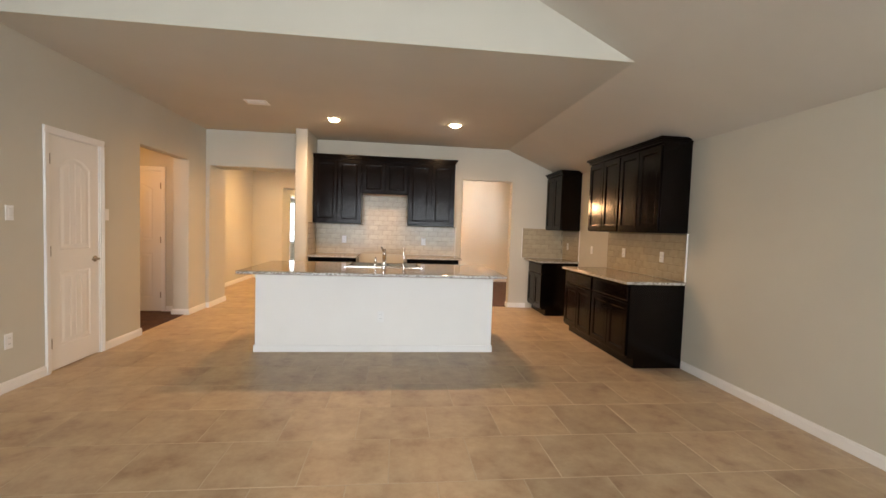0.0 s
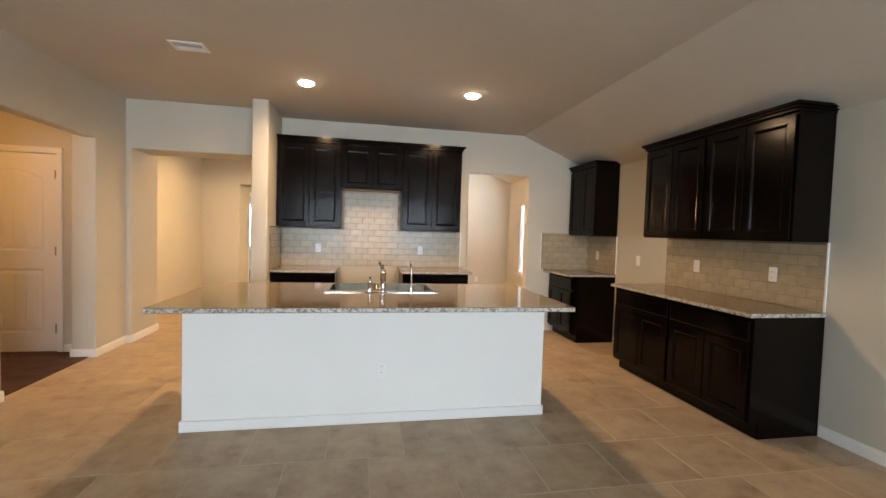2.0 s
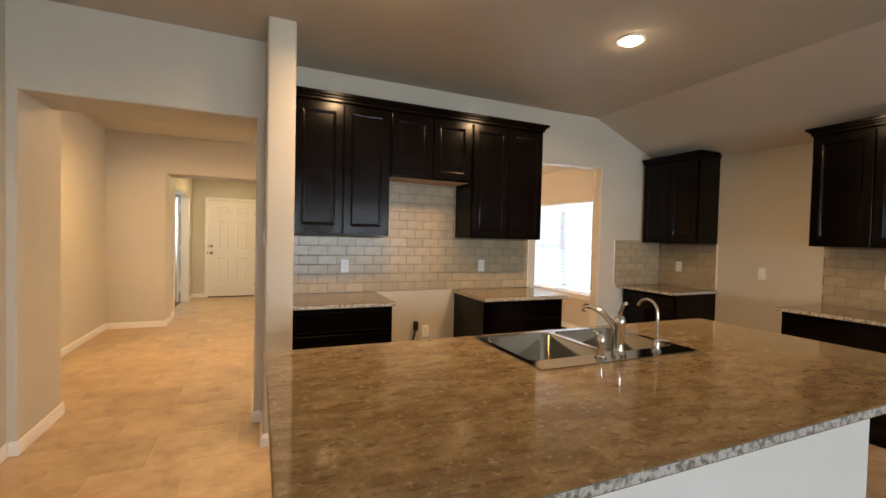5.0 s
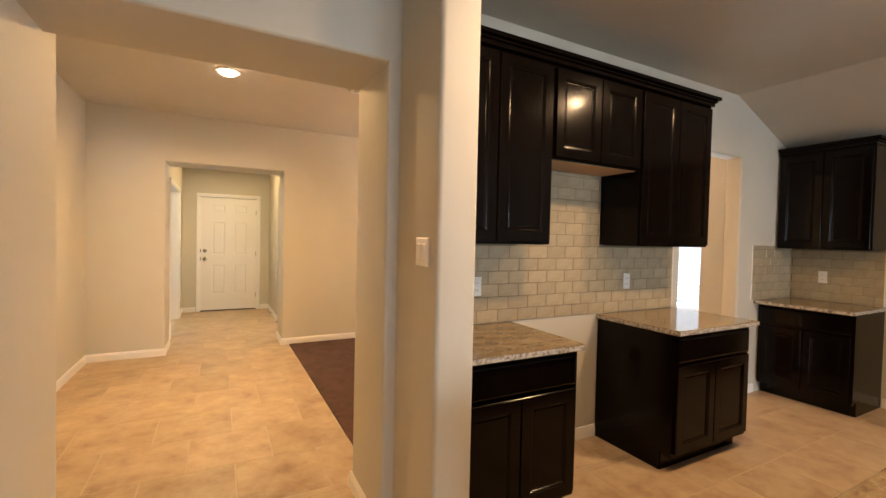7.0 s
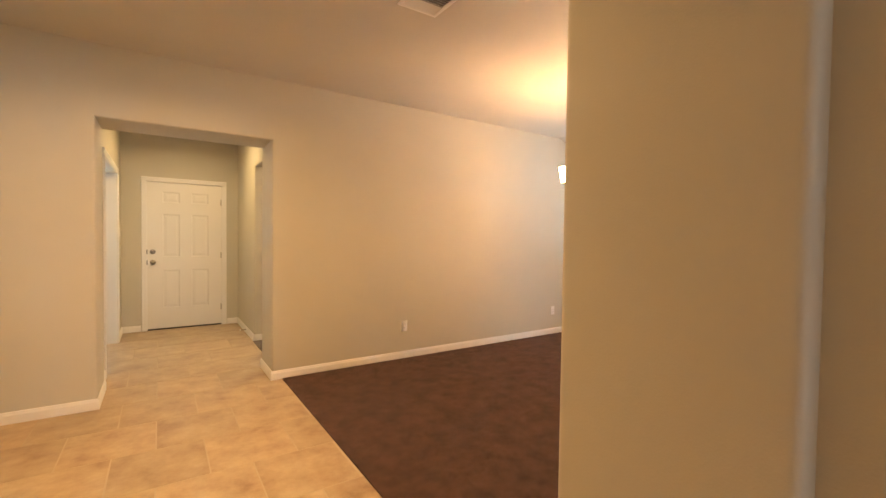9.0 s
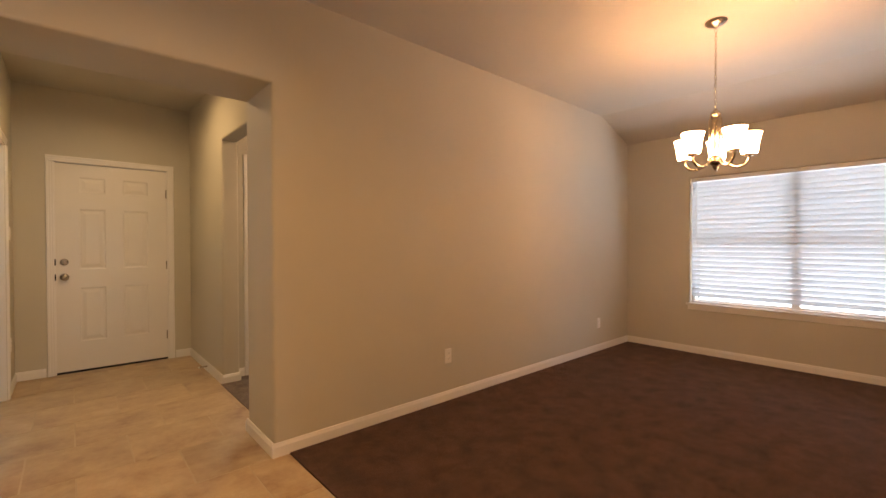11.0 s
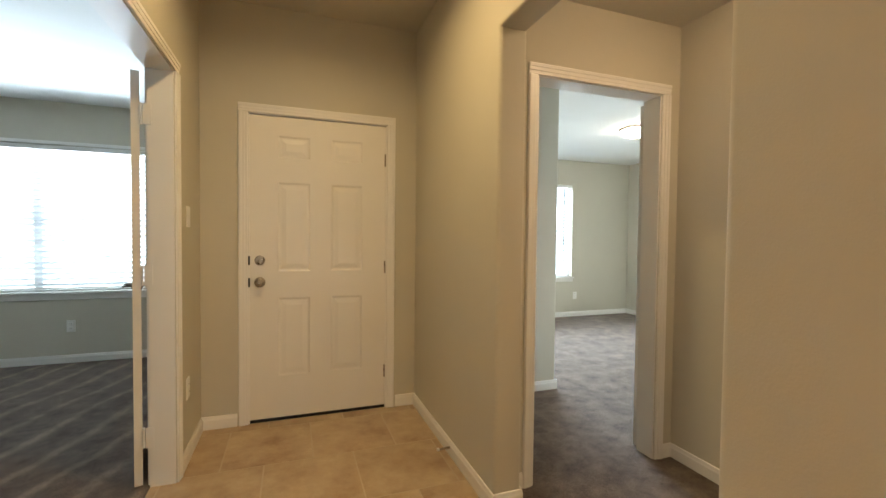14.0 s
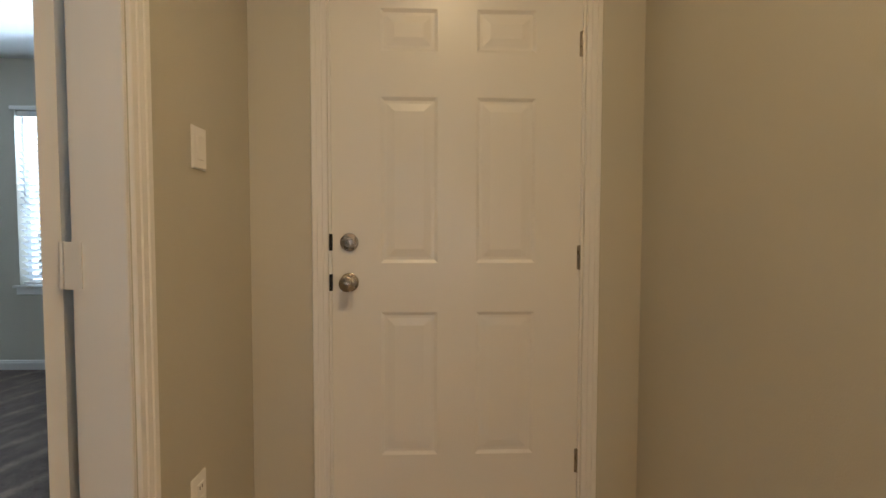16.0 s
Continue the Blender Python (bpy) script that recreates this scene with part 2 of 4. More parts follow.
def box(bm, x0, x1, y0, y1, z0, z1, bev=0.0, seg=1):
    v = [bm.verts.new(p) for p in ((x0, y0, z0), (x1, y0, z0), (x1, y1, z0), (x0, y1, z0), (x0, y0, z1), (x1, y0, z1), (x1, y1, z1), (x0, y1, z1))]
    f = [bm.faces.new([v[i] for i in q]) for q in ((3, 2, 1, 0), (4, 5, 6, 7), (0, 1, 5, 4), (1, 2, 6, 5), (2, 3, 7, 6), (3, 0, 4, 7))]
    if bev:
        bmesh.ops.bevel(bm, geom=list({e for q in f for e in q.edges}), offset=bev, segments=seg, affect="EDGES", profile=0.5)
    return f


def boxes(*rows, bev=0.0, seg=1):
    bm = bmesh.new()
    for r in rows:
        box(bm, *r, bev=bev, seg=seg)
    return bm


def smooth(ob, angle=40):
    me = ob.data
    me.polygons.foreach_set("use_smooth", [True] * len(me.polygons))
    me.set_sharp_from_angle(angle=radians(angle))
    return ob


def solid(name, solids, holes, material, round_at=(), radius=0.019, label="", category="wall"):
    """One wall out of boxes less its openings; the edges of openings, and those listed as (axis, value, other axis, value), are bullnosed."""
    cuts = [sorted({round(r[2 * k + s], 4) for r in [*solids, *holes] for s in (0, 1)}) for k in range(3)]
    nx, ny, nz = (len(c) - 1 for c in cuts)

    def inside(p, rows):
        return any(r[0] < p[0] < r[1] and r[2] < p[1] < r[3] and r[4] < p[2] < r[5] for r in rows)

    full = {}
    for i in range(nx):
        for j in range(ny):
            for k in range(nz):
                p = [(cuts[a][q] + cuts[a][q + 1]) / 2 for a, q in enumerate((i, j, k))]
                full[i, j, k] = inside(p, solids) and not inside(p, holes)
    bm = bmesh.new()
    vert = {}

    def v(*ijk):
        if ijk not in vert:
            vert[ijk] = bm.verts.new([cuts[a][q] for a, q in enumerate(ijk)])
        return vert[ijk]

    for (i, j, k), on in full.items():
        if not on:
            continue
        for a, s in ((0, 0), (0, 1), (1, 0), (1, 1), (2, 0), (2, 1)):
            nb = [i, j, k]
            nb[a] += 2 * s - 1
            if full.get(tuple(nb)):
                continue
            b, c = [q for q in range(3) if q != a]
            at = [i, j, k]
            at[a] += s
            ring = []
            for db, dc in ((0, 0), (1, 0), (1, 1), (0, 1)):
                q = list(at)
                q[b] += db
                q[c] += dc
                ring.append(v(*q))
            bm.faces.new(ring)
    bmesh.ops.recalc_face_normals(bm, faces=bm.faces)
    bmesh.ops.dissolve_limit(bm, angle_limit=0.01, verts=bm.verts, edges=bm.edges)
    pick = []
    for e in bm.edges:
        p, q = e.verts[0].co, e.verts[1].co
        if len(e.link_faces) != 2 or not e.is_convex:
            continue
        hit = False
        for (ax, av, bx, bv) in round_at:
            hit |= abs(p[ax] - av) < 1e-3 and abs(q[ax] - av) < 1e-3 and abs(p[bx] - bv) < 1e-3 and abs(q[bx] - bv) < 1e-3
        if hit:
            pick.append(e)
    if pick:
        bmesh.ops.bevel(bm, geom=pick, offset=radius, segments=4, affect="EDGES", profile=0.5, clamp_overlap=True)
    ob = smooth(part(name, bm, material), 30)
    return tagged(ob, label, category, kind="structure")


def jambs(axis, a0, a1, top, t0, t1):
    """The bullnosed edges of an opening from a0 to a1 along axis (0: x, 1: y) in a wall between t0 and t1."""
    o = 1 - axis
    return [(axis, a, o, t) for a in (a0, a1) for t in (t0, t1)] + [(2, top, o, t) for t in (t0, t1)]


def tube(bm, pts, r, n=10, caps=True):
    pts = [Vector(p) for p in pts]
    rs = r if isinstance(r, (list, tuple)) else [r] * len(pts)
    rings, side = [], None
    for i, p in enumerate(pts):
        d = (pts[min(i + 1, len(pts) - 1)] - pts[max(i - 1, 0)]).normalized()
        if side is None:
            side = d.orthogonal().normalized()
        side = (side - d * side.dot(d)).normalized()
        up = d.cross(side)
        rings.append([bm.verts.new(p + rs[i] * (math.cos(2 * math.pi * k / n) * side + math.sin(2 * math.pi * k / n) * up)) for k in range(n)])
    for a, b in zip(rings, rings[1:]):
        for k in range(n):
            bm.faces.new((a[k], a[(k + 1) % n], b[(k + 1) % n], b[k]))
    if caps:
        bm.faces.new(rings[0][::-1])
        bm.faces.new(rings[-1])
    return bm


def lathe(bm, profile, n=24, at=(0, 0, 0), close=True):
    """Turned about z: profile rows of (radius, z)."""
    rings = []
    for r, z in profile:
        rings.append([bm.verts.new((at[0] + r * math.cos(2 * math.pi * k / n), at[1] + r * math.sin(2 * math.pi * k / n), at[2] + z)) for k in range(n)])
    for a, b in zip(rings, rings[1:]):
        for k in range(n):
            bm.faces.new((a[k], a[(k + 1) % n], b[(k + 1) % n], b[k]))
    if close:
        for ring in (rings[0][::-1], rings[-1]):
            bm.faces.new(ring)
    return bm


def rect_loft(bm, x0, x1, z0, z1, y, rings, cap=True):
    """A front in the plane y, facing -y: rings of (inset, height towards -y), the last one filled."""
    last = None
    for inset, h in rings:
        now = [bm.verts.new(p) for p in ((x0 + inset, y - h, z0 + inset), (x1 - inset, y - h, z0 + inset), (x1 - inset, y - h, z1 - inset), (x0 + inset, y - h, z1 - inset))]
        if last:
            for k in range(4):
                bm.faces.new((last[k], last[(k + 1) % 4], now[(k + 1) % 4], now[k]))
        last = now
    if cap:
        bm.faces.new(last)


def arc(c, r, a0, a1, n, plane="xz"):
    out = []
    for i in range(n + 1):
        a = radians(a0 + (a1 - a0) * i / n)
        u, w = r * math.cos(a), r * math.sin(a)
        out.append((c[0] + u, c[1], c[2] + w) if plane == "xz" else (c[0], c[1] + u, c[2] + w))
    return out


# ---- floors ----
X_W, X_E = -2.99, 2.86
tile_floor = part("floor", boxes((-3.11, -1.5, -2.95, 13.92, -0.12, -0.0012), (-1.5, 2.95, -2.95, 7.36, -0.12, -0.0012), (-1.5, -1.40, 11.2, 13.92, -0.12, -0.0012), (-3.6, -3.11, 7.2, 10.9, -0.12, -0.0012)), GROUT)
tagged(tile_floor, "beige stone-look floor tiles with pale grout joints", "floor", kind="structure")
for name, mat_, rows in (
    ("floor_dining", CARPET, [(-1.497, 2.95, 7.363, 10.85, -0.1, 0.008)]),
    ("floor_vestibule", CARPET, [(-4.8, -3.05, 4.95, 6.7, -0.003, 0.008)]),
    ("floor_bedroom_east", CARPET_EAST, [(-1.33, 3.1, 11.25, 16.5, -0.1, 0.008), (-1.475, -1.33, 11.385, 12.44, -0.003, 0.008)]),
    ("floor_bedroom_west", CARPET_BED, [(-6.7, -3.6, 10.1, 15.85, -0.1, 0.008), (-3.6, -2.985, 11.2, 15.85, -0.003, 0.008)]),
):
    tagged(part(name, boxes(*rows), mat_), "dark brown cut-pile carpet" if mat_ is not CARPET_BED else "dark taupe carpet with vacuum marks", "carpet", kind="structure")

# ---- walls ----
solid("wall_west", [(-3.11, X_W, -2.8, 6.95, 0, 3.6), (-3.21, -3.11, 6.40, 6.95, 0, 2.743)],
      [(-4, -2, 3.97, 4.59, -1, 2.05), (-4, -2, 5.27, 6.40, -1, 2.195)], WALL,
      [(1, 5.27, 0, X_W), (1, 6.40, 0, X_W), (2, 2.195, 0, X_W), (1, 5.27, 0, -3.11), (1, 6.40, 0, -3.21)], label="greige painted wall with a white door and an opening")
solid("wall_vestibule_north", [(-4.7, -3.21, 6.60, 6.72, 0, 2.5)], [(-4.22, -3.45, 6, 7, -1, 2.05)], WALL, label="greige painted wall round a closed white door")
solid("wall_vestibule_west", [(-4.82, -4.7, 5.02, 6.72, 0, 2.5)], [], WALL, label="greige painted wall")
solid("wall_vestibule_south", [(-4.82, -3.11, 4.9, 5.02, 0, 2.5)], [], WALL, label="greige painted wall")
solid("wall_hall_opening", [(-3.68, -1.405, 6.945, 7.42, 0, 2.8), (-3.68, -2.94, 7.42, 7.58, 0, 2.8), (-1.58, -1.405, 6.54, 6.945, 0, 2.8)], [(-2.94, -1.638, 6, 8, -1, 2.195)], WALL,
      jambs(0, -2.94, -1.638, 2.195, 6.945, 7.42) + [(0, -2.94, 1, 7.58)] + [(0, -1.58, 1, 6.54), (0, -1.405, 1, 6.54)], label="greige painted wall with a deep cased opening and a short stub wall")
wall_kitchen = solid("wall_kitchen_back", [(-1.405, X_E, 7.29, 7.43, 0, 2.8)], [(1.04, 1.905, 7, 8, -1, 2.195)], WALL, jambs(0, 1.04, 1.905, 2.195, 7.29, 7.43), label="greige painted kitchen wall with an open doorway")
wall_east = solid("wall_east", [(X_E, 3.0, -2.8, 11.29, 0, 2.62)], [(2, 4, 8.21, 10.08, 0.575, 1.995)], WALL,
                  [(1, 8.21, 0, X_E), (1, 10.08, 0, X_E), (2, 1.995, 0, X_E)], label="greige painted long wall with a wide window")
solid("wall_hall_west", [(-3.68, -3.545, 7.58, 10.81, 0, 2.8)], [], WALL, label="greige painted hall wall")
solid("wall_dining_north", [(-3.68, X_E, 10.81, 11.29, 0, 2.8)], [(-2.84, -1.588, 10, 12, -1, 2.2)], WALL, jambs(0, -2.84, -1.588, 2.2, 10.81, 11.29), label="greige painted wall with a deep opening to the foyer")
solid("wall_foyer_west", [(-2.985, -2.87, 11.29, 15.75, 0, 2.8)], [(-4, -2, 11.695, 13.165, -1, 2.06)], WALL, label="greige painted foyer wall with a wide doorway")
solid("wall_foyer_north", [(-2.87, -1.46, 13.77, 13.92, 0, 2.8)], [(-2.595, -1.675, 13, 14, -1, 2.05)], WALL, label="greige painted wall round the front door")
solid("wall_foyer_east", [(-1.46, -1.32, 11.29, 13.92, 0, 2.8)], [(-2, -1, 11.385, 12.44, -1, 2.185)], WALL, jambs(1, 11.385, 12.44, 2.185, -1.46, -1.32), label="greige painted foyer wall with an opening to an alcove")
solid("wall_alcove_north", [(-1.32, 3.1, 12.56, 12.68, 0, 2.8)], [(-1.187, -0.397, 12, 13, -1, 2.05)], WALL, label="greige painted wall round a white door frame")
solid("wall_alcove_east", [(-0.27, -0.15, 11.29, 12.56, 0, 2.8)], [], WALL, label="greige painted alcove wall")
solid("wall_bedroom_closet", [(-1.32, -0.27, 13.70, 13.82, 0, 2.6), (-0.39, -0.27, 13.82, 16.4, 0, 2.6)], [], WALL, [(0, -0.27, 1, 13.70)], label="greige painted closet corner")
solid("wall_bedroom_east_north", [(-0.39, 3.1, 16.4, 16.55, 0, 2.6)], [(0.05, 1.87, 16, 17, 0.64, 2.09)], WALL, label="greige painted bedroom wall with a window")
solid("wall_bedroom_east_side", [(2.98, 3.1, 12.68, 16.4, 0, 2.6)], [], WALL, label="greige painted bedroom wall")
solid("wall_bedroom_west_north", [(-6.72, -2.87, 15.75, 15.9, 0, 2.6)], [(-5.52, -3.67, 15, 16, 0.69, 2.08)], WALL, label="greige painted bedroom wall with a wide window")
solid("wall_bedroom_west_side", [(-6.72, -6.6, 10.08, 15.75, 0, 2.6)], [], WALL, label="greige painted bedroom wall")
solid("wall_bedroom_west_south", [(-6.6, -3.68, 10.08, 10.2, 0, 2.6)], [], WALL, label="greige painted bedroom wall")
solid("wall_living_south", [(-3.11, 3.0, -2.95, -2.8, 0, 3.6)], [(-2.4, -0.5, -4, -2, 0.35, 2.25), (0.4, 2.3, -4, -2, 0.35, 2.25)], WALL, label="greige painted living room wall with two windows")
solid("wall_gable", [(-3.11, 1.80, 3.346, 3.45, 2.741, 3.6)], [], WALL, label="painted drop wall above the kitchen ceiling edge")


# ---- ceilings ----
def prism(name, outline, y0, y1, material, label):
    bm = bmesh.new()
    a = [bm.verts.new((x, y0, z)) for x, z in outline]
    b = [bm.verts.new((x, y1, z)) for x, z in outline]
    bm.faces.new(a)
    bm.faces.new(b[::-1])
    for k in range(len(a)):
        n = (k + 1) % len(a)
        bm.faces.new((a[k], a[n], b[n], b[k]))
    return tagged(part(name, bm, material), label, "ceiling", kind="structure")


prism("ceiling_kitchen", [(-3.11, 2.743), (1.80, 2.743), (3.0, 2.24), (3.0, 2.95), (-3.11, 2.95)], 3.352, 7.36, CEIL_DIM, "painted kitchen ceiling, flat with a sloped side")
prism("ceiling_living", [(-3.11, 3.5), (0.29, 3.5), (1.80, 2.743), (3.0, 2.24), (3.0, 2.45), (0.37, 3.7), (-3.11, 3.7)], -2.95, 3.3515, CEIL_DIM, "painted vaulted living room ceiling")
prism("ceiling_dining", [(-3.68, 2.743), (2.20, 2.743), (3.0, 2.455), (3.0, 2.95), (-3.68, 2.95)], 7.40, 10.90, CEIL_DIM, "painted dining room ceiling, flat with a sloped side")
prism("ceiling_foyer", [(-2.95, 2.743), (-1.40, 2.743), (-1.40, 2.9), (-2.95, 2.9)], 11.25, 13.85, CEIL_DIM, "painted foyer ceiling")
prism("ceiling_alcove", [(-1.33, 2.44), (-0.2, 2.44), (-0.2, 2.6), (-1.33, 2.6)], 11.25, 12.60, CEIL_DIM, "painted alcove ceiling")
prism("ceiling_vestibule", [(-4.8, 2.44), (-3.10, 2.44), (-3.10, 2.6), (-4.8, 2.6)], 4.92, 6.70, CEIL_DIM, "painted vestibule ceiling")
prism("ceiling_bedroom_east", [(-1.30, 2.475), (3.05, 2.475), (3.05, 2.6), (-1.30, 2.6)], 12.62, 16.5, CEIL_BED, "white painted bedroom ceiling")
prism("ceiling_bedroom_west_rear", [(-6.7, 2.485), (-3.62, 2.485), (-3.62, 2.6), (-6.7, 2.6)], 10.1, 11.2, CEIL_BED, "white painted bedroom ceiling")
prism("ceiling_bedroom_west", [(-6.7, 2.485), (-2.95, 2.485), (-2.95, 2.6), (-6.7, 2.6)], 11.2, 15.8, CEIL_BED, "white painted bedroom ceiling")
tagged(part("ground", boxes((-400, 400, -400, 400, -0.4, -0.2)), GRASS), "lawn outside the house", "ground", kind="structure")

# ---- baseboards ----
BB_H, BB_T = 0.083, 0.013


def baseboard(x0, y0, x1, y1, side):
    """A run from one point to the other; side: the way it stands proud of the wall."""
    bm = bmesh.new()
    d = Vector((x1 - x0, y1 - y0, 0))
    n = Vector(side).to_3d() if len(side) == 3 else Vector((side[0], side[1], 0))
    prof = [(0, 0.0), (BB_T, 0.0), (BB_T, BB_H * 0.72), (BB_T * 0.75, BB_H * 0.82), (BB_T * 0.55, BB_H * 0.97), (BB_T * 0.3, BB_H), (0, BB_H)]
    p = Vector((x0, y0, 0.001))
    a = [bm.verts.new(p + n * u + Vector((0, 0, w))) for u, w in prof]
    b = [bm.verts.new(p + d + n * u + Vector((0, 0, w))) for u, w in prof]
    for k in range(len(prof)):
        bm.faces.new((a[k], a[(k + 1) % len(prof)], b[(k + 1) % len(prof)], b[k]))
    bm.faces.new(a)
    bm.faces.new(b[::-1])
    return tagged(part("baseboard", bm, TRIM), "white painted baseboard", "baseboard", kind="structure")


T = BB_T
for run in (
    (X_W, -2.8, X_W, 3.917, (1, 0)), (X_W, 4.643, X_W, 5.27, (1, 0)), (X_W, 6.40 - T, X_W, 6.95, (1, 0)),
    (X_W, 6.40, -3.21, 6.40, (0, -1)), (-3.21, 6.60, -3.385, 6.60, (0, -1)), (-3.21, 6.40, -3.21, 6.60 - T, (-1, 0)),
    (X_W + T, 6.945, -2.94 + T, 6.945, (0, -1)), (-2.94, 6.945, -2.94, 7.58 + T, (1, 0)), (-2.94, 7.58, -3.545, 7.58, (0, 1)),
    (-3.545, 7.58 + T, -3.545, 10.81 - T, (1, 0)), (-3.545, 10.81, -2.84 + T, 10.81, (0, -1)), (-2.84, 10.81, -2.84, 11.29 + T, (1, 0)),
    (-1.638, 6.945, -1.638, 7.42 + T, (-1, 0)), (-1.638 - T, 6.945, -1.58 - T, 6.945, (0, -1)), (-1.58, 6.54 - T, -1.58, 6.945 - T, (-1, 0)), (-1.58, 6.54, -1.405, 6.54, (0, -1)),
    (-1.405, 6.54 - T, -1.405, 6.655, (1, 0)), (-1.638, 7.42, -1.405, 7.42, (0, 1)),
    (-0.66, 7.29, 0.125, 7.29, (0, -1)), (0.99, 7.29, 1.04 + T, 7.29, (0, -1)), (1.04, 7.29, 1.04, 7.43, (1, 0)), (1.905, 7.29, 1.905, 7.43, (-1, 0)), (1.905 - T, 7.29, 2.22, 7.29, (0, -1)),
    (X_E, -2.8, X_E, 4.02, (-1, 0)), (X_E, 5.66, X_E, 6.57, (-1, 0)), (X_E, 7.43 + T, X_E, 10.81 - T, (-1, 0)), (-1.405, 7.43, 1.04, 7.43, (0, 1)), (1.905, 7.43, X_E, 7.43, (0, 1)),
    (-1.588 - T, 10.81, X_E, 10.81, (0, -1)), (-1.588, 10.81, -1.588, 11.29 + T, (-1, 0)), (-1.588, 11.29, -1.46 - T, 11.29, (0, 1)),
    (-1.46, 11.29, -1.46, 11.385, (-1, 0)), (-1.46, 12.44 - T, -1.46, 13.77 - T, (-1, 0)), (-1.46, 12.44, -1.32, 12.44, (0, -1)), (-1.32, 12.44, -1.32, 12.56 - T, (1, 0)), (-1.32, 12.56, -1.245, 12.56, (0, -1)), (-0.338, 12.56, -0.27, 12.56, (0, -1)), (-0.27, 11.29, -0.27, 12.56 - T, (-1, 0)),
    (-1.46, 13.77, -1.61, 13.77, (0, -1)), (-2.66, 13.77, -2.87, 13.77, (0, -1)), (-2.87, 13.23, -2.87, 13.77 - T, (1, 0)), (-2.87, 11.29, -2.87, 11.636, (1, 0)),
    (-1.32, 13.70, -0.27 + T, 13.70, (0, -1)), (-0.27, 13.70, -0.27, 16.4, (1, 0)), (-0.27 + T, 16.4, 2.98, 16.4, (0, -1)), (2.98, 12.68, 2.98, 16.4 - T, (-1, 0)),
    (-6.6, 15.75, -2.985, 15.75, (0, -1)), (-2.985, 13.3, -2.985, 15.75 - T, (-1, 0)), (-6.6, 10.2, -6.6, 15.75 - T, (1, 0)),
    (X_W, -2.8, X_E, -2.8, (0, 1)),
):
    baseboard(*run)

# ---- doors ----
RECESS = [(0.0, 0.0), (0.012, -0.006), (0.022, -0.006), (0.050, -0.0012)]


def slab(w, h, t, cols, grooves=0, z0=0.012):
    """A door slab, front in the plane y = 0 and facing -y, with sunk panels: columns of (x0, x1, [(z0, z1, rise of its arch)])."""
    bm = bmesh.new()
    box(bm, 0, w, 0.0095, t, z0, h)

    def quad(*p):
        bm.faces.new([bm.verts.new(q) for q in p])

    def outline(x0, x1, za, zb, rise, inset, fr):
        xs = [x0 + inset + f * (x1 - x0 - 2 * inset) for f in fr]
        top = [zb - inset + rise * (1 - (2 * f - 1) ** 2) for f in fr]
        return xs, [za + inset] * len(fr), top

    edges = [0.0]
    for x0, x1, _ in cols:
        edges += [x0, x1]
    edges.append(w)
    for a, b in zip(edges[::2], edges[1::2]):
        quad((a, 0, z0), (b, 0, z0), (b, 0, h), (a, 0, h))
    for x0, x1, panels in cols:
        fr = [0.0]
        n = grooves + 1
        if grooves:
            g = 0.006 / (x1 - x0)
            for k in range(1, n):
                fr += [k / n - g, k / n, k / n + g]
        else:
            fr += [k / 6 for k in range(1, 6)]
        fr.append(1.0)
        below = [z0] * len(fr)
        for za, zb, rise in panels:
            xs, bot, top = outline(x0, x1, za, zb, rise, 0, fr)
            for k in range(len(fr) - 1):
                quad((xs[k], 0, below[k]), (xs[k + 1], 0, below[k + 1]), (xs[k + 1], 0, bot[k + 1]), (xs[k], 0, bot[k]))
            below = top
            last = None
            for inset, hh in RECESS:
                xs, bot, top_i = outline(x0, x1, za, zb, rise, inset, fr)
                loop = [bm.verts.new((x, -hh, z)) for x, z in zip(xs, bot)] + [bm.verts.new((x, -hh, z)) for x, z in zip(xs[::-1], top_i[::-1])]
                if last:
                    for k in range(len(loop)):
                        m = (k + 1) % len(loop)
                        bm.faces.new((last[k], last[m], loop[m], loop[k]))
                last = loop
            ym = -RECESS[-1][1]
            ys = [ym + (0.005 if grooves and 0 < k < len(fr) - 1 and (k - 1) % 3 == 1 else 0) for k in range(len(fr))]
            for k in range(len(fr) - 1):
                quad((xs[k], ys[k], bot[k]), (xs[k + 1], ys[k + 1], bot[k + 1]), (xs[k + 1], ys[k + 1], top_i[k + 1]), (xs[k], ys[k], top_i[k]))
        for k in range(len(fr) - 1):
            quad((xs0 := x0 + fr[k] * (x1 - x0), 0, below[k]), (xs1 := x0 + fr[k + 1] * (x1 - x0), 0, below[k + 1]), (xs1, 0, h), (xs0, 0, h))
    for a, b in (((0, z0), (w, z0)), ((w, z0), (w, h)), ((w, h), (0, h)), ((0, h), (0, z0))):
        quad((a[0], 0, a[1]), (b[0], 0, b[1]), (b[0], 0.0095, b[1]), (a[0], 0.0095, a[1]))
    bmesh.ops.remove_doubles(bm, verts=bm.verts, dist=1e-5)
    return bm


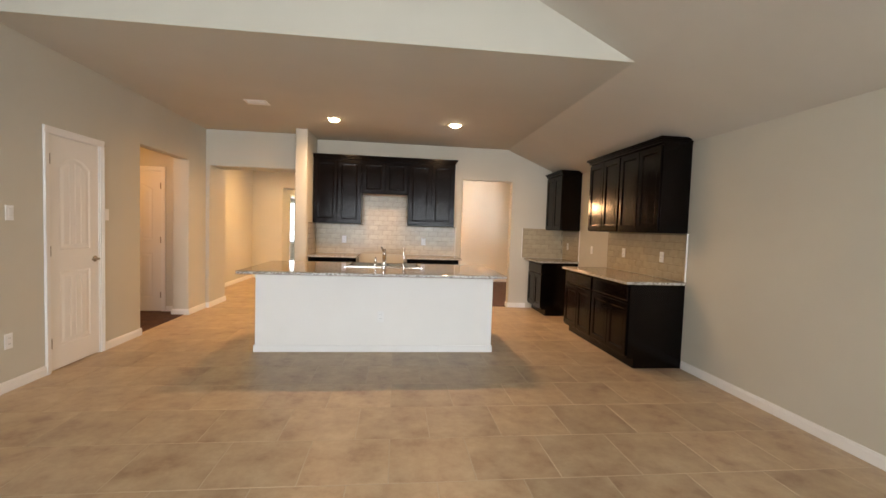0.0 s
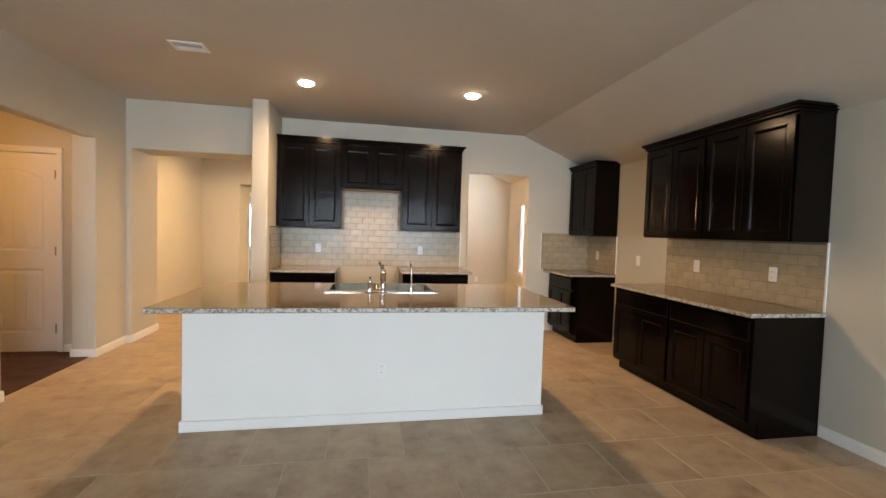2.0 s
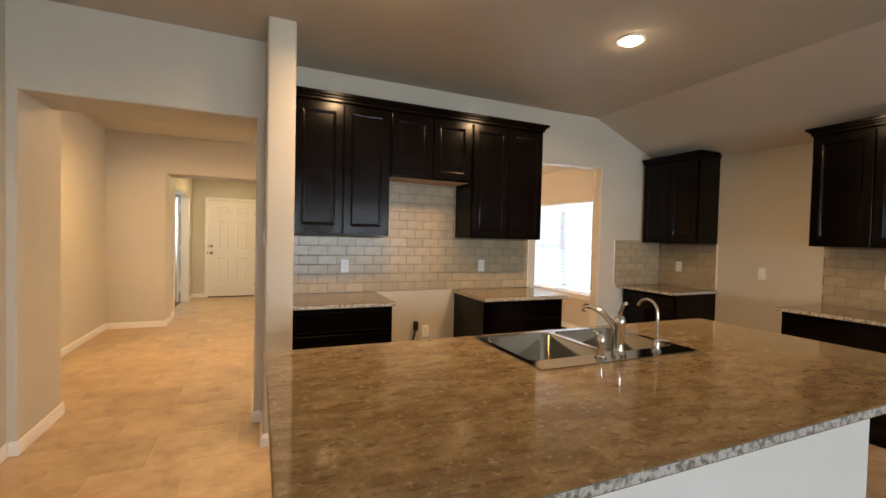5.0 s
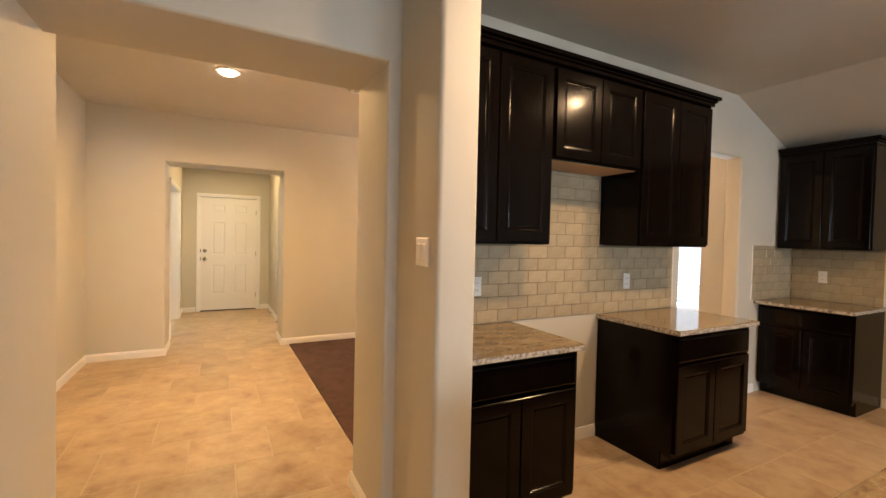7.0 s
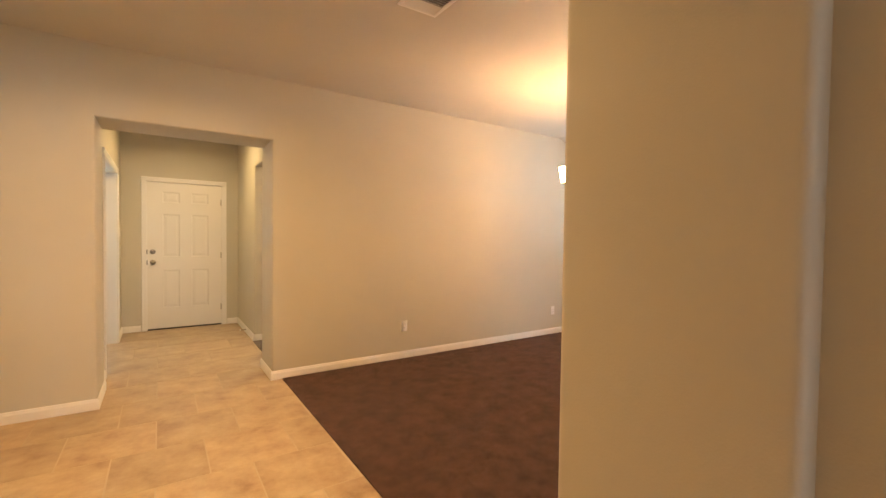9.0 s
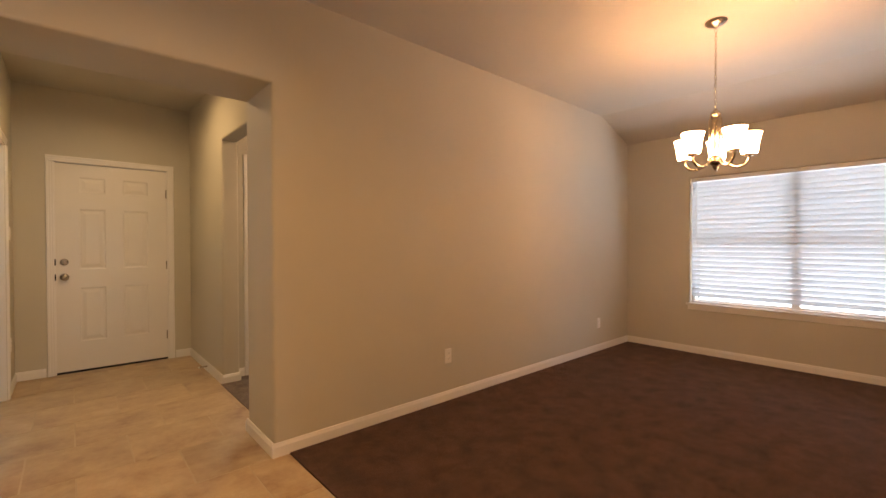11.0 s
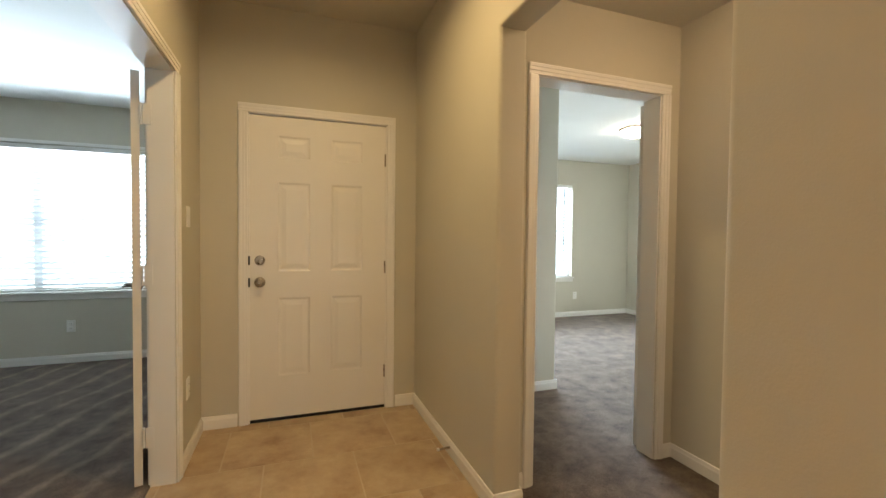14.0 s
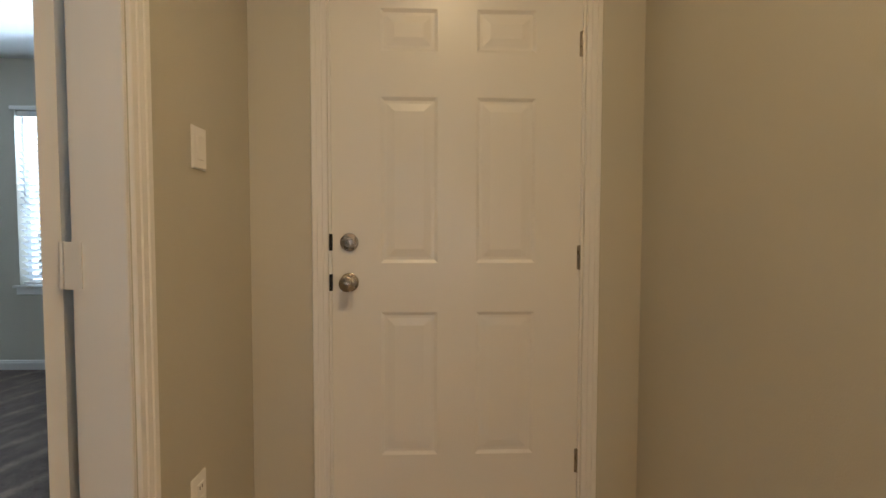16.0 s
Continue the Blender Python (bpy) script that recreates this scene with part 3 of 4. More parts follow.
def casing(parent, w, h, gap=0.005, width=0.057, y=0.0, way=-1):
    """Stepped white trim round an opening from 0 to w; stands on the wall's face y."""
    def strip(x0, x1, z0, z1, inner):
        bm = bmesh.new()
        for (a, b), d in (((0.0, 1.0), 0.010), ((0.30, 0.975), 0.0135), ((0.62, 0.93), 0.017)):
            e = (d - 0.010) * 0.2
            if inner == "r":
                r = (x1 - b * (x1 - x0), x1 - a * (x1 - x0), z0, z1)
            elif inner == "l":
                r = (x0 + a * (x1 - x0), x0 + b * (x1 - x0), z0, z1)
            else:
                r = (x0, x1, z0 + a * (z1 - z0), z0 + b * (z1 - z0))
            ya, yb = sorted((y, y + way * d))
            box(bm, r[0] + (e if inner == "t" else 0), r[1] - (e if inner == "t" else 0), ya, yb, r[2], r[3] - (e if inner != "t" else 0), bev=0.0015)
        return bm
    part("casing", strip(-gap - width, -gap, 0.0, h + gap, "r"), TRIM, parent)
    part("casing", strip(w + gap, w + gap + width, 0.0, h + gap, "l"), TRIM, parent)
    part("casing", strip(-gap - width, w + gap + width, h + gap + 0.0005, h + gap + width, "t"), TRIM, parent)


def frame_jamb(parent, w, h, depth):
    """The lining of an opening, from the wall's face y = 0 back to depth."""
    part("jamb", boxes((-0.012, 0.004, 0.002, depth, 0, h), bev=0.001), TRIM, parent)
    part("jamb", boxes((w - 0.004, w + 0.012, 0.002, depth, 0, h), bev=0.001), TRIM, parent)
    part("jamb", boxes((-0.012, w + 0.012, 0.002, depth, h, h + 0.012), bev=0.001), TRIM, parent)


def lever(parent, x, z, way=1, y=0.0, mat_=NICKEL):
    bm = bmesh.new()
    lathe(bm, [(0.031, 0), (0.031, 0.006), (0.026, 0.010), (0.012, 0.013), (0.011, 0.045), (0.0, 0.046)], 20, close=False)
    bmesh.ops.rotate(bm, verts=bm.verts, cent=(0, 0, 0), matrix=Matrix.Rotation(radians(90), 3, "X"))
    tube(bm, [(0, -0.042, 0), (0.02 * way, -0.046, 0.001), (0.06 * way, -0.047, 0.003), (0.105 * way, -0.045, 0.0)], [0.010, 0.010, 0.008, 0.006], 10)
    bmesh.ops.translate(bm, verts=bm.verts, vec=(x, y, z))
    return smooth(part("handle", bm, mat_, parent, "satin nickel lever handle"))


def hinge(parent, x, z, y=-0.004):
    bm = bmesh.new()
    tube(bm, [(x, y, z - 0.045), (x, y, z + 0.045)], 0.006, 8)
    box(bm, x - 0.012, x + 0.012, y + 0.001, y + 0.004, z - 0.044, z + 0.044)
    return smooth(part("hinge", bm, NICKEL, parent))


def arch_slab(w):
    s = 0.115
    return slab(w, 2.035, 0.035, [(s, w - s, [(0.21, 0.86, 0.0), (1.05, 1.79, 0.085)])], grooves=3)


def arch_door(name, m, w, flip, label, depth=0.12, group=""):
    d = thing(name, m, label, "door", group, "structure")
    frame_jamb(d, w, 2.04, depth)
    bm = arch_slab(w - 0.008)
    bmesh.ops.translate(bm, verts=bm.verts, vec=(0.004, 0.006, 0))
    lf = part("leaf", bm, DOOR_PAINT, d, "white arched two-panel door leaf with plank grooves")
    casing(d, w, 2.04)
    lever(lf, w - 0.06 if flip else 0.06, 0.945, -1 if flip else 1, 0.006)
    for z in (0.25, 1.05, 1.83):
        hinge(lf, 0.002 if flip else w - 0.002, z)
    return d


arch_door("door_1", pose(X_W, 3.975, 0, 0, 0, 90), 0.61, True, "closed white arched two-panel interior door in white casing")
arch_door("door_2", pose(-4.215, 6.60, 0), 0.76, False, "closed white arched two-panel door inside the vestibule")

# front door
fd = thing("door_3", pose(-2.59, 13.77, 0), "closed white six-panel front door with nickel knob and deadbolt", "door", kind="structure")
FW = 0.91
bm = slab(FW - 0.008, 2.04, 0.044, [(0.175, 0.38, [(0.30, 0.83, 0), (1.01, 1.605, 0), (1.765, 1.915, 0)]), (0.52, 0.735, [(0.30, 0.83, 0), (1.01, 1.605, 0), (1.765, 1.915, 0)])], z0=0.02)
bmesh.ops.translate(bm, verts=bm.verts, vec=(0.004, 0.012, 0))
leaf = part("leaf", bm, DOOR_PAINT, fd, "white moulded six-panel steel door leaf")
frame_jamb(fd, FW, 2.045, 0.14)
casing(fd, FW, 2.045)
part("threshold", boxes((0.0, FW, 0.006, 0.13, 0.0, 0.018), bev=0.003), RUBBER, fd, "dark door sweep and threshold")


def knob(parent, x, z, y, bolt=False):
    bm = bmesh.new()
    if bolt:
        prof = [(0.033, 0), (0.033, 0.005), (0.030, 0.011), (0.017, 0.014), (0.016, 0.020), (0.0, 0.021)]
    else:
        prof = [(0.034, 0), (0.034, 0.004), (0.028, 0.009), (0.013, 0.013), (0.012, 0.028), (0.022, 0.034), (0.029, 0.045), (0.028, 0.056), (0.018, 0.063), (0.0, 0.064)]
    lathe(bm, prof, 24, close=False)
    if bolt:
        box(bm, -0.004, 0.004, -0.014, 0.014, 0.021, 0.032, bev=0.002)
    bmesh.ops.rotate(bm, verts=bm.verts, cent=(0, 0, 0), matrix=Matrix.Rotation(radians(90), 3, "X"))
    bmesh.ops.translate(bm, verts=bm.verts, vec=(x, y, z))
    return smooth(part("deadbolt" if bolt else "knob", bm, NICKEL, parent, "satin nickel " + ("deadbolt turn" if bolt else "round knob")))


knob(leaf, 0.066, 0.94, 0.012)
knob(leaf, 0.066, 1.085, 0.012, True)
for z in (0.94, 1.085):
    part("strike_plate", boxes((-0.004, 0.006, -0.001, 0.016, z - 0.03, z + 0.03), bev=0.001), RUBBER, fd, "dark latch and strike gap")
for z in (0.27, 1.03, 1.80):
    hinge(leaf, FW - 0.002, z, 0.008)

# wide doorway to the west bedroom with one leaf folded back
wd = thing("door_4", pose(-2.87, 11.70, 0, 0, 0, 90), "white cased doorway with its panelled leaf swung wide open", "door", kind="structure")
frame_jamb(wd, 1.46, 2.05, 0.115)
casing(wd, 1.46, 2.05)
casing(wd, 1.46, 2.05, y=0.115, way=1)
ln = arch_slab(0.735)
bmesh.ops.rotate(ln, verts=ln.verts, cent=(0, 0, 0), matrix=Matrix.Rotation(radians(16), 3, "Z"))
bmesh.ops.translate(ln, verts=ln.verts, vec=(1.468, 0.147, 0))
lf = part("leaf", ln, DOOR_PAINT, wd, "open white arched two-panel door leaf")
for z in (0.25, 1.05, 1.83):
    b_ = bmesh.new()
    box(b_, 1.452, 1.458, 0.095, 0.13, z - 0.05, z + 0.05)
    tube(b_, [(1.46, 0.14, z - 0.05), (1.46, 0.14, z + 0.05)], 0.006, 8)
    part("hinge", b_, TRIM, lf)
for way, off in ((1, 0.0), (-1, 0.036)):
    b_ = bmesh.new()
    lathe(b_, [(0.031, 0), (0.031, 0.006), (0.012, 0.012), (0.011, 0.05), (0, 0.051)], 18, close=False)
    bmesh.ops.rotate(b_, verts=b_.verts, cent=(0, 0, 0), matrix=Matrix.Rotation(radians(90 * way), 3, "X"))
    tube(b_, [(0, -0.045 * way, 0), (-0.05, -0.048 * way, 0.002), (-0.10, -0.046 * way, 0)], [0.010, 0.008, 0.006], 10)
    bmesh.ops.translate(b_, verts=b_.verts, vec=(0.67, off, 0.94))
    bmesh.ops.rotate(b_, verts=b_.verts, cent=(0, 0, 0), matrix=Matrix.Rotation(radians(16), 3, "Z"))
    bmesh.ops.translate(b_, verts=b_.verts, vec=(1.468, 0.147, 0))
    smooth(part("handle", b_, NICKEL, lf, "satin nickel lever handle"))

# door to the east bedroom, open
rd = thing("door_5", pose(-1.182, 12.56, 0), "white cased bedroom doorway with its leaf standing open", "door", kind="structure")
frame_jamb(rd, 0.78, 2.045, 0.12)
casing(rd, 0.78, 2.045)
ln = arch_slab(0.76)
bmesh.ops.rotate(ln, verts=ln.verts, cent=(0, 0, 0), matrix=Matrix.Rotation(radians(30), 3, "Z"))
bmesh.ops.translate(ln, verts=ln.verts, vec=(0.815, 0.135, 0))
lf = part("leaf", ln, DOOR_PAINT, rd, "open white arched two-panel door leaf")
b_ = bmesh.new()
lathe(b_, [(0.031, 0), (0.031, 0.006), (0.012, 0.012), (0.011, 0.05), (0, 0.051)], 18, close=False)
bmesh.ops.rotate(b_, verts=b_.verts, cent=(0, 0, 0), matrix=Matrix.Rotation(radians(-90), 3, "X"))
tube(b_, [(0, 0.045, 0), (-0.05, 0.048, 0.002), (-0.10, 0.046, 0)], [0.010, 0.008, 0.006], 10)
bmesh.ops.translate(b_, verts=b_.verts, vec=(0.695, 0.036, 0.94))
bmesh.ops.rotate(b_, verts=b_.verts, cent=(0, 0, 0), matrix=Matrix.Rotation(radians(30), 3, "Z"))
bmesh.ops.translate(b_, verts=b_.verts, vec=(0.815, 0.135, 0))
smooth(part("handle", b_, NICKEL, lf, "satin nickel lever handle"))


# ---- windows and blinds ----
def window(name, m, w, h, units, label, sill=True):
    """Local x along the wall, y outwards, the inner face of the wall at y = 0, the origin at the opening's foot."""
    o = thing(name, m, label, "window", kind="structure")
    fr = bmesh.new()
    for r in ((0, 0.035, 0.075, 0.13, 0, h), (w - 0.035, w, 0.075, 0.13, 0, h), (0.035, w - 0.035, 0.075, 0.13, 0, 0.04), (0.035, w - 0.035, 0.075, 0.13, h - 0.035, h)):
        box(fr, *r, bev=0.003)
    part("window_frame", fr, PLASTIC, o, "white vinyl window frame")
    uw = (w - 0.07) / units
    for k in range(units):
        x0, x1 = 0.035 + k * uw, 0.035 + (k + 1) * uw
        if k:
            part("mullion", boxes((x0 - 0.035, x0 + 0.035, 0.074, 0.132, 0.04, h - 0.035), bev=0.003), PLASTIC, o)
        part("meeting_rail", boxes((x0 + 0.036, x1 - 0.036, 0.08, 0.12, h * 0.5 - 0.02, h * 0.5 + 0.02), bev=0.003), PLASTIC, o)
        for za, zb in ((0.041, h * 0.5 - 0.021), (h * 0.5 + 0.021, h - 0.036)):
            g = part("pane", boxes((x0 + 0.037, x1 - 0.037, 0.098, 0.102, za, zb)), GLASS, o)
            g.visible_shadow = False
    if sill:
        s = bmesh.new()
        box(s, -0.035, w + 0.035, -0.030, -0.0005, -0.021, 0.001, bev=0.005, seg=2)
        box(s, 0.001, w - 0.001, 0.0, 0.074, -0.02, 0.0005)
        part("window_sill", s, TRIM, o, "white painted window stool")
        part("apron", boxes((-0.02, w + 0.02, -0.014, -0.0005, -0.075, -0.022), bev=0.003), TRIM, o)
    return o


def blind(m, w, h, label, tilt=38, pitch=0.052):
    """A lowered slatted blind hung inside the opening."""
    o = thing("window_blind", m, label, "blind")
    part("headrail", boxes((0.004, w - 0.004, 0.012, 0.062, h - 0.045, h - 0.001), bev=0.004), PLASTIC, o)
    b = bmesh.new()
    n, hw = 4, 0.029
    top, bot = [], []
    for k in range(n + 1):
        u = -hw + 2 * hw * k / n
        z = 0.0035 * (1 - (u / hw) ** 2)
        top.append((u, z + 0.0013))
        bot.append((u, z - 0.0013))
    ring = top + bot[::-1]
    c, s = math.cos(radians(tilt)), math.sin(radians(tilt))
    ring = [(u * c - z * s, u * s + z * c) for u, z in ring]
    A = [b.verts.new((0.006, y, z)) for y, z in ring]
    B = [b.verts.new((w - 0.006, y, z)) for y, z in ring]
    for k in range(len(ring)):
        b.faces.new((A[k], A[(k + 1) % len(ring)], B[(k + 1) % len(ring)], B[k]))
    b.faces.new(A)
    b.faces.new(B[::-1])
    first = part("slat", b, SLAT, o)
    z = h - 0.075
    first.location = (0, 0.037, z)
    while z - pitch > 0.045:
        z -= pitch
        s2 = new("slat", first.data)
        s2.parent, s2.location = o, (0, 0.037, z)
    part("bottom_rail", boxes((0.006, w - 0.006, 0.022, 0.052, 0.008, 0.024), bev=0.003), PLASTIC, o)
    for x in (0.12, w / 2, w - 0.12) if w > 1.2 else (0.12, w - 0.12):
        part("ladder_cord", boxes((x, x + 0.002, 0.012, 0.0135, 0.02, h - 0.04)), PLASTIC, o)
    cd = bmesh.new()
    tube(cd, [(0.06, 0.006, h - 0.04), (0.06, 0.005, h - 0.75)], 0.004, 6)
    part("tilt_wand", cd, PLASTIC, o)
    return o


for name, m, w, h, n in (("window_1", pose(X_E, 10.08, 0.575, 0, 0, -90), 1.87, 1.42, 2), ("window_2", pose(-5.52, 15.75, 0.69), 1.85, 1.39, 2), ("window_3", pose(0.05, 16.4, 0.64), 1.82, 1.45, 2)):
    window(name, m, w, h, n, "white vinyl window behind a lowered blind")
    blind(m, w, h, "white slatted blind, lowered, slats half open, against daylight", {"window_1": -60, "window_2": -34, "window_3": 20}[name])
for name, x in (("window_4", -0.5), ("window_5", 2.3)):
    window(name, pose(x, -2.8, 0.35, 0, 0, 180), 1.90, 1.90, 2, "white vinyl living room window")
for x0, x1, y, h in ((-5.55, -3.64, 15.75, 2.085),):
    tagged(part("trim", boxes((x0, x1, y - 0.012, y - 0.0005, 2.085, 2.115), bev=0.003), TRIM), "white window head trim", "trim", kind="structure")


# ---- cabinets ----
FRONT = [(0.0, 0.0), (0.0, 0.016), (0.003, 0.019)]


def cab_door(x0, x1, z0, z1, y, stile=0.056):
    bm = bmesh.new()
    rect_loft(bm, x0, x1, z0, z1, y, FRONT + [(stile, 0.019), (stile + 0.003, 0.0155), (stile + 0.009, 0.0145), (stile + 0.013, 0.009), (stile + 0.018, 0.0085), (stile + 0.024, 0.0095)])
    return bm


def drawer_front(x0, x1, z0, z1, y):
    bm = bmesh.new()
    rect_loft(bm, x0, x1, z0, z1, y, [(0.0, 0.0), (0.0, 0.013), (0.006, 0.017), (0.012, 0.019)])
    return bm


CAB_TOP = 0.852


def base_cabinet(m, w, doors, drawers, label, depth=0.585, group="base cabinets", ends=(True, True)):
    o = thing("base_cabinet", m, label, "cabinet", group)
    body = bmesh.new()
    box(body, 0, w, -depth, -0.001, 0.10, CAB_TOP, bev=0.001)
    part("body", body, ESPRESSO, o)
    part("toe_kick", boxes((0.002, w - 0.002, -depth + 0.07, -0.002, 0.001, 0.0995)), ESPRESSO, o)
    for x, e in ((0.0, ends[0]), (w, ends[1])):
        if e:
            a, b = (x - 0.006, x - 0.0003) if x == 0 else (x + 0.0003, x + 0.006)
            part("end_panel", boxes((a, b, -depth + 0.075, -0.002, 0.001, 0.12), (a, b, -depth, -0.002, 0.1203, CAB_TOP)), ESPRESSO, o)
    g = 0.014
    dz = 0.66
    dw = w / drawers
    for k in range(drawers):
        part("drawer_front", drawer_front(k * dw + g, (k + 1) * dw - g, dz + 0.018, CAB_TOP - 0.022, -depth), ESPRESSO, o)
    dw = w / doors
    for k in range(doors):
        part("door", cab_door(k * dw + (g if k % 2 == 0 else 0.004), (k + 1) * dw - (g if k % 2 else 0.004), 0.125, dz, -depth), ESPRESSO, o, "recessed-panel cabinet door")
    return o


def crown(parent, w, depth, z, left=True, right=True):
    """A stepped crown along the front and the open ends."""
    bm = bmesh.new()
    for out, za, zb in ((0.006, z - 0.012, z + 0.012), (0.018, z + 0.0125, z + 0.028), (0.036, z + 0.0285, z + 0.052)):
        box(bm, -out if left else 0, w + out if right else w, -depth - 0.019 - out, -0.001, za, zb, bev=0.003)
    return part("crown", bm, ESPRESSO, parent, "stepped dark crown moulding")


def wall_cabinet(m, w, z0, z1, doors, label, depth=0.31, group="wall cabinets", left=False, right=False, raw=False):
    o = thing("wall_cabinet", m @ Matrix.Translation((0, 0, z0)), label, "cabinet", group)
    h = z1 - z0
    part("body", boxes((0.0005, w - 0.0005, -depth, -0.001, 0, h - 0.013), bev=0.001), ESPRESSO, o)
    part("bottom", boxes((0.018, w - 0.018, -depth + 0.018, -0.018, -0.002, -0.0002)), RAW_WOOD if raw else ESPRESSO, o)
    dw, g = w / doors, 0.013
    for k in range(doors):
        part("door", cab_door(k * dw + (g if k % 2 == 0 else 0.004), (k + 1) * dw - (g if k % 2 else 0.004), 0.013, h - 0.03, -depth), ESPRESSO, o, "recessed-panel cabinet door")
    crown(o, w, depth, h, left, right)
    return o


BACK = 7.285
base_cabinet(pose(-1.398, BACK, 0), 0.71, 2, 1, "dark espresso base cabinet with a drawer and two doors")
base_cabinet(pose(0.115, BACK, 0), 0.80, 2, 1, "dark espresso base cabinet beside the range gap")
EAST = 2.855
base_cabinet(pose(EAST, 7.275, 0, 0, 0, -90), 0.69, 2, 1, "dark espresso corner base cabinet")
base_cabinet(pose(EAST, 5.64, 0, 0, 0, -90), 0.804, 2, 1, "dark espresso base cabinet under the long side counter", ends=(True, False))
base_cabinet(pose(EAST, 4.834, 0, 0, 0, -90), 0.80, 2, 1, "dark espresso base cabinet with finished end panel", ends=(False, True))
wall_cabinet(pose(-1.398, BACK, 0), 0.755, 1.38, 2.41, 2, "tall dark espresso wall cabinet beside the range gap")
wall_cabinet(pose(-0.642, BACK, 0), 0.742, 1.865, 2.41, 2, "short dark espresso wall cabinet above the range gap", raw=True)
wall_cabinet(pose(0.101, BACK, 0), 0.76, 1.38, 2.41, 2, "tall dark espresso wall cabinet by the doorway", right=True)
wall_cabinet(pose(EAST, 7.275, 0, 0, 0, -90), 0.69, 1.38, 2.285, 2, "dark espresso corner wall cabinet", right=True)
wall_cabinet(pose(EAST, 5.62, 0, 0, 0, -90), 0.79, 1.38, 2.285, 2, "dark espresso wall cabinet with two doors", left=True)
wall_cabinet(pose(EAST, 4.829, 0, 0, 0, -90), 0.79, 1.38, 2.285, 2, "dark espresso wall cabinet with two doors", right=True)


# ---- countertops, island and sink ----
def slab_top(name, rows, holes, z1, label, thick=0.032):
    """A stone slab: polished top and a rough-sawn edge."""
    xs = sorted({v for r in [*rows, *holes] for v in r[:2]})
    ys = sorted({v for r in [*rows, *holes] for v in r[2:]})
    bm = bmesh.new()
    vert = {}

    def v(i, j, z):
        return vert.setdefault((i, j, z), bm.verts.new((xs[i], ys[j], z)) if (i, j, z) not in vert else None)

    def on(i, j):
        if not (0 <= i < len(xs) - 1 and 0 <= j < len(ys) - 1):
            return False
        x, y = (xs[i] + xs[i + 1]) / 2, (ys[j] + ys[j + 1]) / 2
        return any(r[0] < x < r[1] and r[2] < y < r[3] for r in rows) and not any(r[0] < x < r[1] and r[2] < y < r[3] for r in holes)

    lo = z1 - thick
    for i in range(len(xs) - 1):
        for j in range(len(ys) - 1):
            if not on(i, j):
                continue
            bm.faces.new((v(i, j, z1), v(i + 1, j, z1), v(i + 1, j + 1, z1), v(i, j + 1, z1)))
            bm.faces.new((v(i, j + 1, lo), v(i + 1, j + 1, lo), v(i + 1, j, lo), v(i, j, lo)))
            for di, dj, a, b in ((-1, 0, (i, j + 1), (i, j)), (1, 0, (i + 1, j), (i + 1, j + 1)), (0, -1, (i, j), (i + 1, j)), (0, 1, (i + 1, j + 1), (i, j + 1))):
                if not on(i + di, j + dj):
                    f = bm.faces.new((v(*a, z1), v(*b, z1), v(*b, lo), v(*a, lo)))
                    f.material_index = 1
    bmesh.ops.recalc_face_normals(bm, faces=bm.faces)
    bmesh.ops.dissolve_limit(bm, angle_limit=0.01, verts=bm.verts, edges=bm.edges, delimit={"MATERIAL"})
    edge = [e for e in bm.edges if len(e.link_faces) == 2 and e.is_convex and e.calc_face_angle() > 1]
    bmesh.ops.bevel(bm, geom=edge, offset=0.004, segments=2, affect="EDGES", profile=0.5)
    o = part(name, bm, [GRANITE, GRANITE_EDGE])
    return tagged(o, label, "countertop")


CT = 0.885
slab_top("countertop", [(-1.402, -0.665, 6.655, 7.284)], [], CT, "speckled brown granite countertop beside the range gap")
slab_top("countertop", [(0.09, 0.965, 6.655, 7.284)], [], CT, "speckled brown granite countertop by the doorway")
slab_top("countertop", [(2.17, 2.852, 6.56, 7.284)], [], CT, "speckled brown granite countertop in the corner")
slab_top("countertop", [(2.215, 2.852, 4.01, 5.665)], [], CT, "long speckled brown granite side countertop")

IX0, IX1, IY0, IY1 = -1.512, 1.0, 4.60, 5.47
isl = thing("kitchen_island", pose(0, 0, 0), "white painted kitchen island with dark cabinets behind", "island")
part("front_panel", boxes((IX0, IX1, IY0, IY0 + 0.11, 0, CAB_TOP), bev=0.004), ISLAND_PAINT, isl, "light greige painted half wall")
part("cabinet_body", boxes((IX0 + 0.005, IX1 - 0.005, IY0 + 0.1105, IY1 - 0.02, 0.10, CAB_TOP - 0.21), (IX0 + 0.005, -0.70, IY0 + 0.1105, IY1 - 0.02, CAB_TOP - 0.2098, CAB_TOP), (0.30, IX1 - 0.005, IY0 + 0.1105, IY1 - 0.02, CAB_TOP - 0.2098, CAB_TOP)), ESPRESSO, isl, "dark espresso cabinet body")
part("toe_kick", boxes((IX0 + 0.006, IX1 - 0.006, IY0 + 0.1106, IY1 - 0.09, 0.001, 0.0995)), ESPRESSO, isl)
b_ = bmesh.new()
box(b_, IX0 - 0.012, IX1 + 0.012, IY0 - 0.012, IY0 - 0.0005, 0.001, 0.075, bev=0.003)
part("baseboard", b_, TRIM, isl)
for xa in (IX0 - 0.012, IX1 + 0.0005):
    part("baseboard", boxes((xa, xa + 0.0115, IY0, IY0 + 0.11, 0.001, 0.075), bev=0.003), TRIM, isl)
